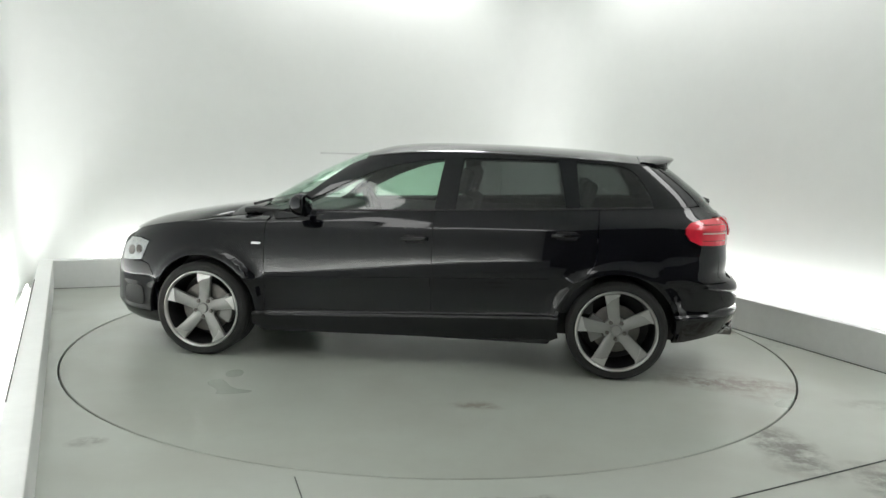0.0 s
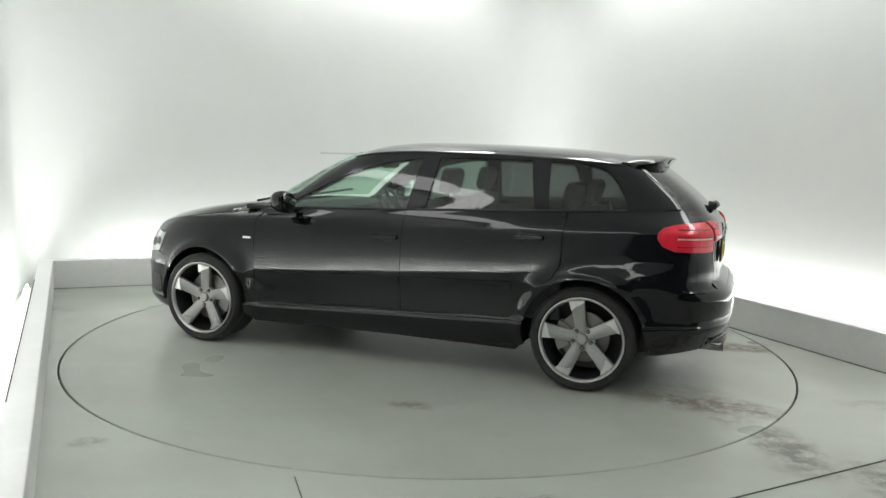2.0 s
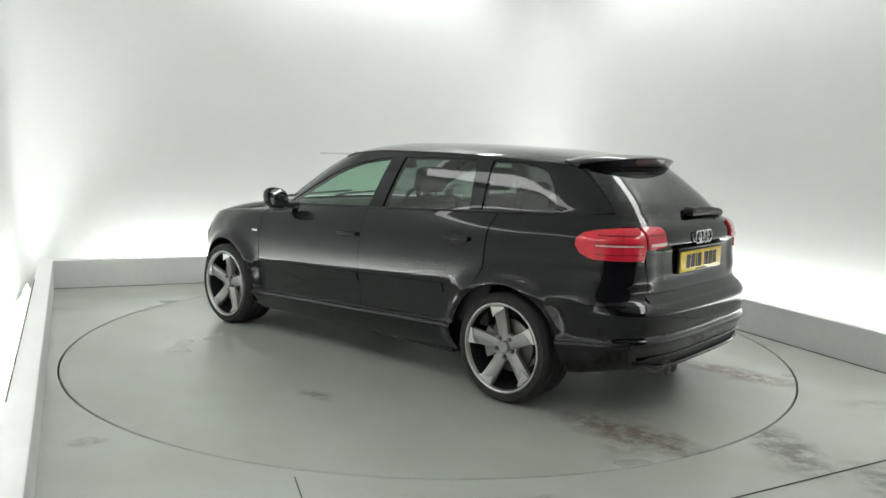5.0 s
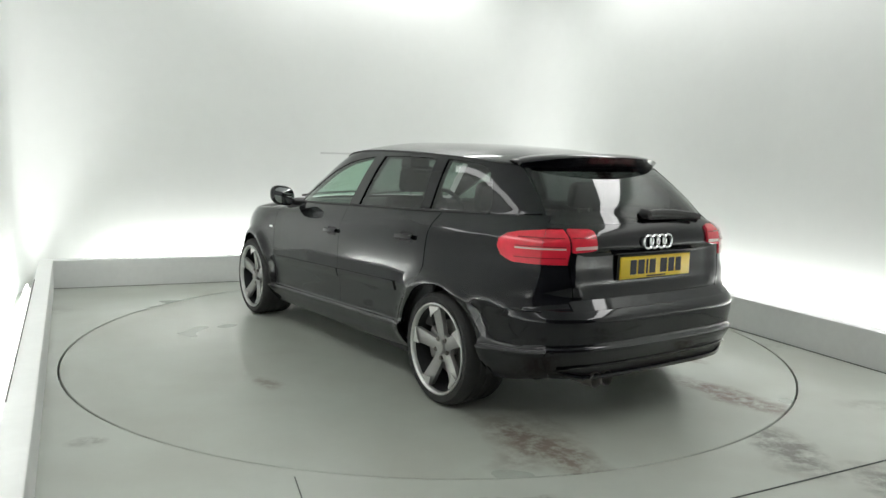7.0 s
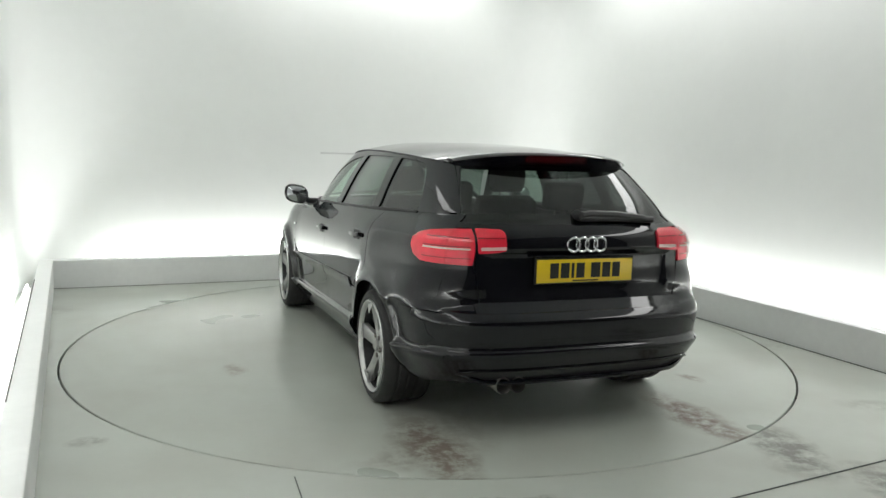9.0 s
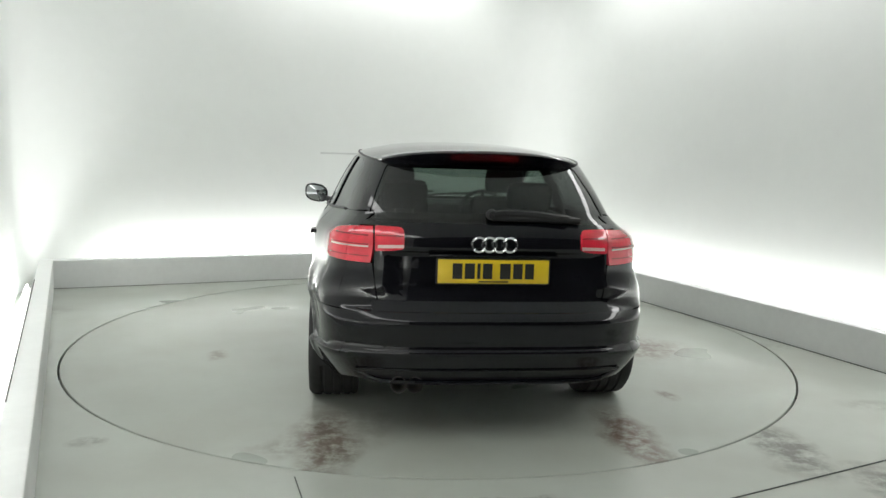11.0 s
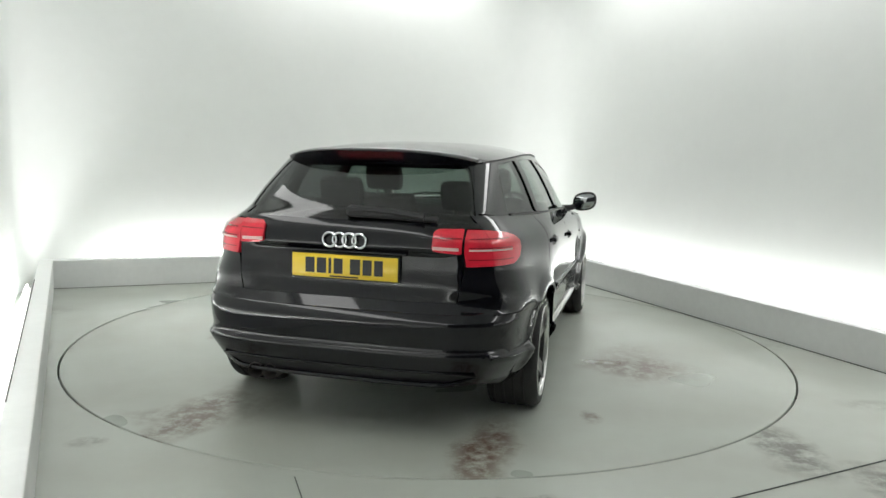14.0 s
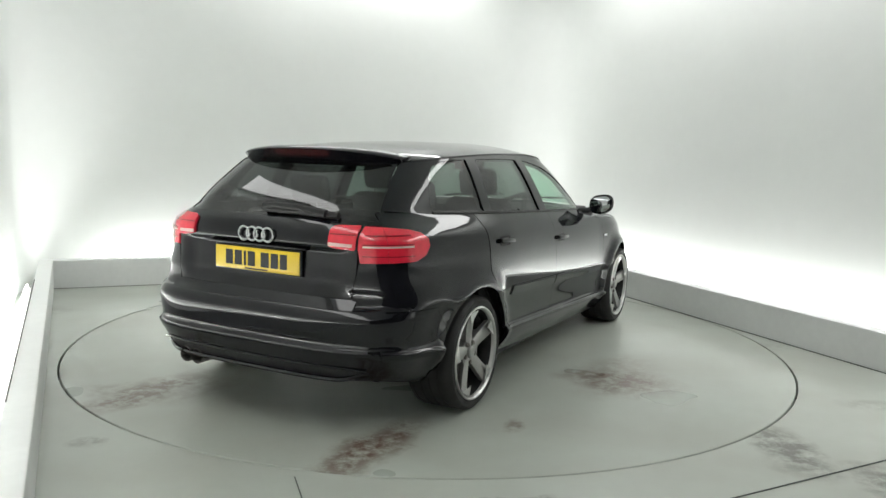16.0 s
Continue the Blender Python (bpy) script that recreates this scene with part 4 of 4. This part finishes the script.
def make_tail_fittings(root, gate):
    # number plate: bars in place of characters
    bm = bmesh.new()
    X = rear_x(0.0, 0.79) - 0.008
    add_box(bm, -0.012, 0.0, -0.268, 0.268, -0.062, 0.062, bevel=0.004)
    bmesh.ops.translate(bm, verts=bm.verts, vec=(X, 0, 0.790))
    holder = part("plate_holder", bm, TRIM, gate, "black plate surround")
    bm = bmesh.new()
    add_box(bm, -0.018, -0.010, -0.260, 0.260, -0.0555, 0.0555, bevel=0.003)
    bmesh.ops.translate(bm, verts=bm.verts, vec=(X, 0, 0.790))
    plate = part("number_plate", bm, YELLOW, gate, "yellow number plate with black bars")
    y = 0.192
    for i, w in enumerate((0.045, 0.046, 0.014, 0.044, 0.050, 0.044, 0.042)):
        if i == 4:
            y -= 0.024
        bm = bmesh.new()
        add_box(bm, X - 0.0195, X - 0.0175, y - w, y, 0.790 - 0.034, 0.790 + 0.038)
        part("plate_bar", bm, BLACK, gate)
        y -= w + 0.012
    bm = bmesh.new()
    add_box(bm, X - 0.0195, X - 0.0175, -0.07, 0.07, 0.7395, 0.7465)
    part("plate_footer", bm, BLACK, gate)
    # plate lamp strip above
    bm = bmesh.new()
    add_box(bm, X - 0.022, X + 0.01, -0.30, 0.30, 0.857, 0.868, bevel=0.004)
    part("grip_strip", bm, PAINT, gate)
    # four plain chrome rings
    for i in range(4):
        bm = bmesh.new()
        c = -0.072 + 0.048 * i
        pts = [(rear_x(0, 0.915) - 0.010 - 0.002 * (i % 2), c + 0.033 * math.cos(a), 0.915 + 0.033 * math.sin(a)) for a in np.linspace(0, 2 * math.pi, 29)]
        sweep(bm, pts, 0.0058, 6)
        part("emblem_ring", bm, CHROME, gate, "plain chrome ring")
    # wiper with its pivot on the glass
    bm = bmesh.new()
    pts = [(rear_x(y, z) - 0.035, y, z) for y, z in ((0.0, 1.045), (-0.05, 1.052), (-0.2, 1.048), (-0.36, 1.030))]
    sweep(bm, pts, 0.020, 8)
    pts = [(rear_x(y, z) - 0.022, y, z) for y, z in ((0.0, 1.034), (-0.2, 1.032), (-0.42, 1.022))]
    sweep(bm, pts, 0.017, 8)
    lathe(bm, [(0.001, 0.045), (0.020, 0.040), (0.028, 0.0), (0.028, -0.01)], Matrix.Translation((rear_x(0, 1.04) - 0.002, 0.0, 1.045)) @ Matrix.Rotation(radians(90), 4, "Z"), 14)
    part("rear_wiper", bm, TRIM, gate, "black rear wiper arm")
    # spoiler
    bm = bmesh.new()
    rows = []
    for y in np.linspace(-0.505, 0.505, 25):
        t = abs(y) / 0.505
        drop = 0.022 * t ** 4
        xe = -1.665 + 0.06 * t ** 2 + 0.10 * t ** 6
        x0 = -1.42 + 0.015 * t
        zt = roof_line(x0) - 0.052 * min(abs(y) / 0.6, 1) ** 3 - drop * 0.6 + 0.006
        ze = 1.334 - 0.02 * t ** 2 - drop
        rows.append([bm.verts.new(c) for c in ((x0, y, zt), (xe + 0.09, y, (zt + ze) / 2 + 0.008), (xe + 0.012, y, ze + 0.002), (xe, y, ze - 0.006), (xe + 0.034, y, ze - 0.054 + 0.018 * t ** 4), (xe + 0.085 - 0.05 * t ** 4, y, ze - 0.066 + 0.02 * t ** 4), (x0 - 0.01, y, ze - 0.056 + 0.02 * t ** 4))])
    for p, q in zip(rows, rows[1:]):
        for j in range(7):
            bm.faces.new((p[j], p[(j + 1) % 7], q[(j + 1) % 7], q[j]))
    bm.faces.new(rows[0])
    bm.faces.new(rows[-1][::-1])
    bmesh.ops.recalc_face_normals(bm, faces=bm.faces)
    sp = part("roof_spoiler", bm, PAINT, root, "glossy black roof spoiler")
    bm = bmesh.new()
    rows = []
    for y in np.linspace(-0.17, 0.17, 9):
        t = abs(y) / 0.535
        xe = -1.665 + 0.06 * t ** 2
        rows.append([bm.verts.new(c) for c in ((xe - 0.002, y, 1.322), (xe + 0.018, y, 1.292), (xe + 0.028, y, 1.292), (xe + 0.014, y, 1.324))])
    for p, q in zip(rows, rows[1:]):
        for j in range(4):
            bm.faces.new((p[j], p[(j + 1) % 4], q[(j + 1) % 4], q[j]))
    bmesh.ops.recalc_face_normals(bm, faces=bm.faces)
    part("high_brake_light", bm, BRAKE, sp, "dark red high brake light")


def make_interior(root):
    def seat(x, y, w, zb):
        ob = None
        bm = bmesh.new()
        add_box(bm, -0.25, 0.27, -w / 2, w / 2, 0.40, 0.56, bevel=0.05)
        bmesh.ops.translate(bm, verts=bm.verts, vec=(x, y, 0))
        ob = part("seat", bm, SEATM, root, "dark cloth car seat")
        bm = bmesh.new()
        add_box(bm, -0.06, 0.06, -w / 2, w / 2, 0.0, zb, Matrix.Translation((x - 0.24, y, 0.50)) @ Matrix.Rotation(radians(-17), 4, "Y"), bevel=0.045)
        for v in bm.verts:
            k = smooth(0.85, 1.1, v.co.z)
            v.co.y = y + (v.co.y - y) * (1 - 0.16 * k)
        part("backrest", bm, SEATM, ob)
        heads = (0,) if w < 0.7 else (-0.36, 0.36)
        for hy in heads:
            bm = bmesh.new()
            add_box(bm, -0.045, 0.045, -0.13, 0.13, zb + 0.02, zb + 0.19, Matrix.Translation((x - 0.24, y + hy, 0.50)) @ Matrix.Rotation(radians(-14), 4, "Y"), bevel=0.04)
            part("headrest", bm, SEATM, ob)
            bm = bmesh.new()
            for q in (-0.05, 0.05):
                sweep(bm, [(x - 0.24 - math.sin(radians(16)) * zb, y + hy + q, 0.48 + zb * 0.95), (x - 0.24 - math.sin(radians(15)) * (zb + 0.08), y + hy + q, 0.50 + zb + 0.06)], 0.007, 6)
            part("headrest_posts", bm, STEEL, ob)
    seat(0.10, 0.37, 0.50, 0.56)
    seat(0.10, -0.37, 0.50, 0.56)
    seat(-0.72, 0.0, 1.24, 0.50)
    bm = bmesh.new()
    add_box(bm, 0.58, 1.00, -0.68, 0.68, 0.62, 0.93, bevel=0.06)
    part("dashboard", bm, SOFT, root, "black soft-touch dashboard")
    bm = bmesh.new()
    m = Matrix.Translation((0.46, -0.37, 0.86)) @ Matrix.Rotation(radians(-66), 4, "Y")
    pts = [m @ Vector((0.185 * math.cos(a), 0.185 * math.sin(a), 0)) for a in np.linspace(0, 2 * math.pi, 33)]
    sweep(bm, pts, 0.016, 8)
    for a in (0.0, math.pi, -math.pi / 2):
        sweep(bm, [m @ Vector((0, 0, -0.02)), m @ Vector((0.18 * math.cos(a + math.pi / 2), 0.18 * math.sin(a + math.pi / 2), 0))], 0.018, 6)
    part("steering_wheel", bm, SOFT, root, "black steering wheel")
    bm = bmesh.new()
    add_box(bm, 0.30, 0.335, -0.12, 0.12, 1.20, 1.27, bevel=0.015)
    add_box(bm, 0.33, 0.36, -0.012, 0.012, 1.26, 1.32)
    part("interior_mirror", bm, SOFT, root, "black interior mirror")


car = make_car()
tagged(car, "glossy black five-door hatchback with grey alloy wheels on the turntable", "car")
for ob in car.children:
    if ob.parent is car:
        ob.location = ob.location + Vector((CX, CY, 0))


# ---------------------------------------------------------------- what moves
HEADING = ((0.0, 171.71), (0.5, 168.27), (1.0, 164.86), (1.5, 161.48), (2.0, 158.09), (2.5, 154.70), (3.0, 151.30), (3.5, 147.89), (4.0, 144.44), (6.5, 127.17),
           (7.0, 123.77), (7.5, 120.42), (8.0, 116.98), (8.5, 113.57), (9.0, 110.08), (11.5, 92.77), (12.0, 89.31), (12.5, 85.90), (13.0, 82.48), (13.5, 79.05),
           (14.0, 75.53), (14.5, 72.06), (15.0, 68.57), (15.5, 65.08), (16.0, 61.58))


def motions():
    rows = [(t, pose(0, 0, 0, 0, 0, a)) for t, a in HEADING]
    walk(turntable, rows)
    walk(car, rows)


motions()
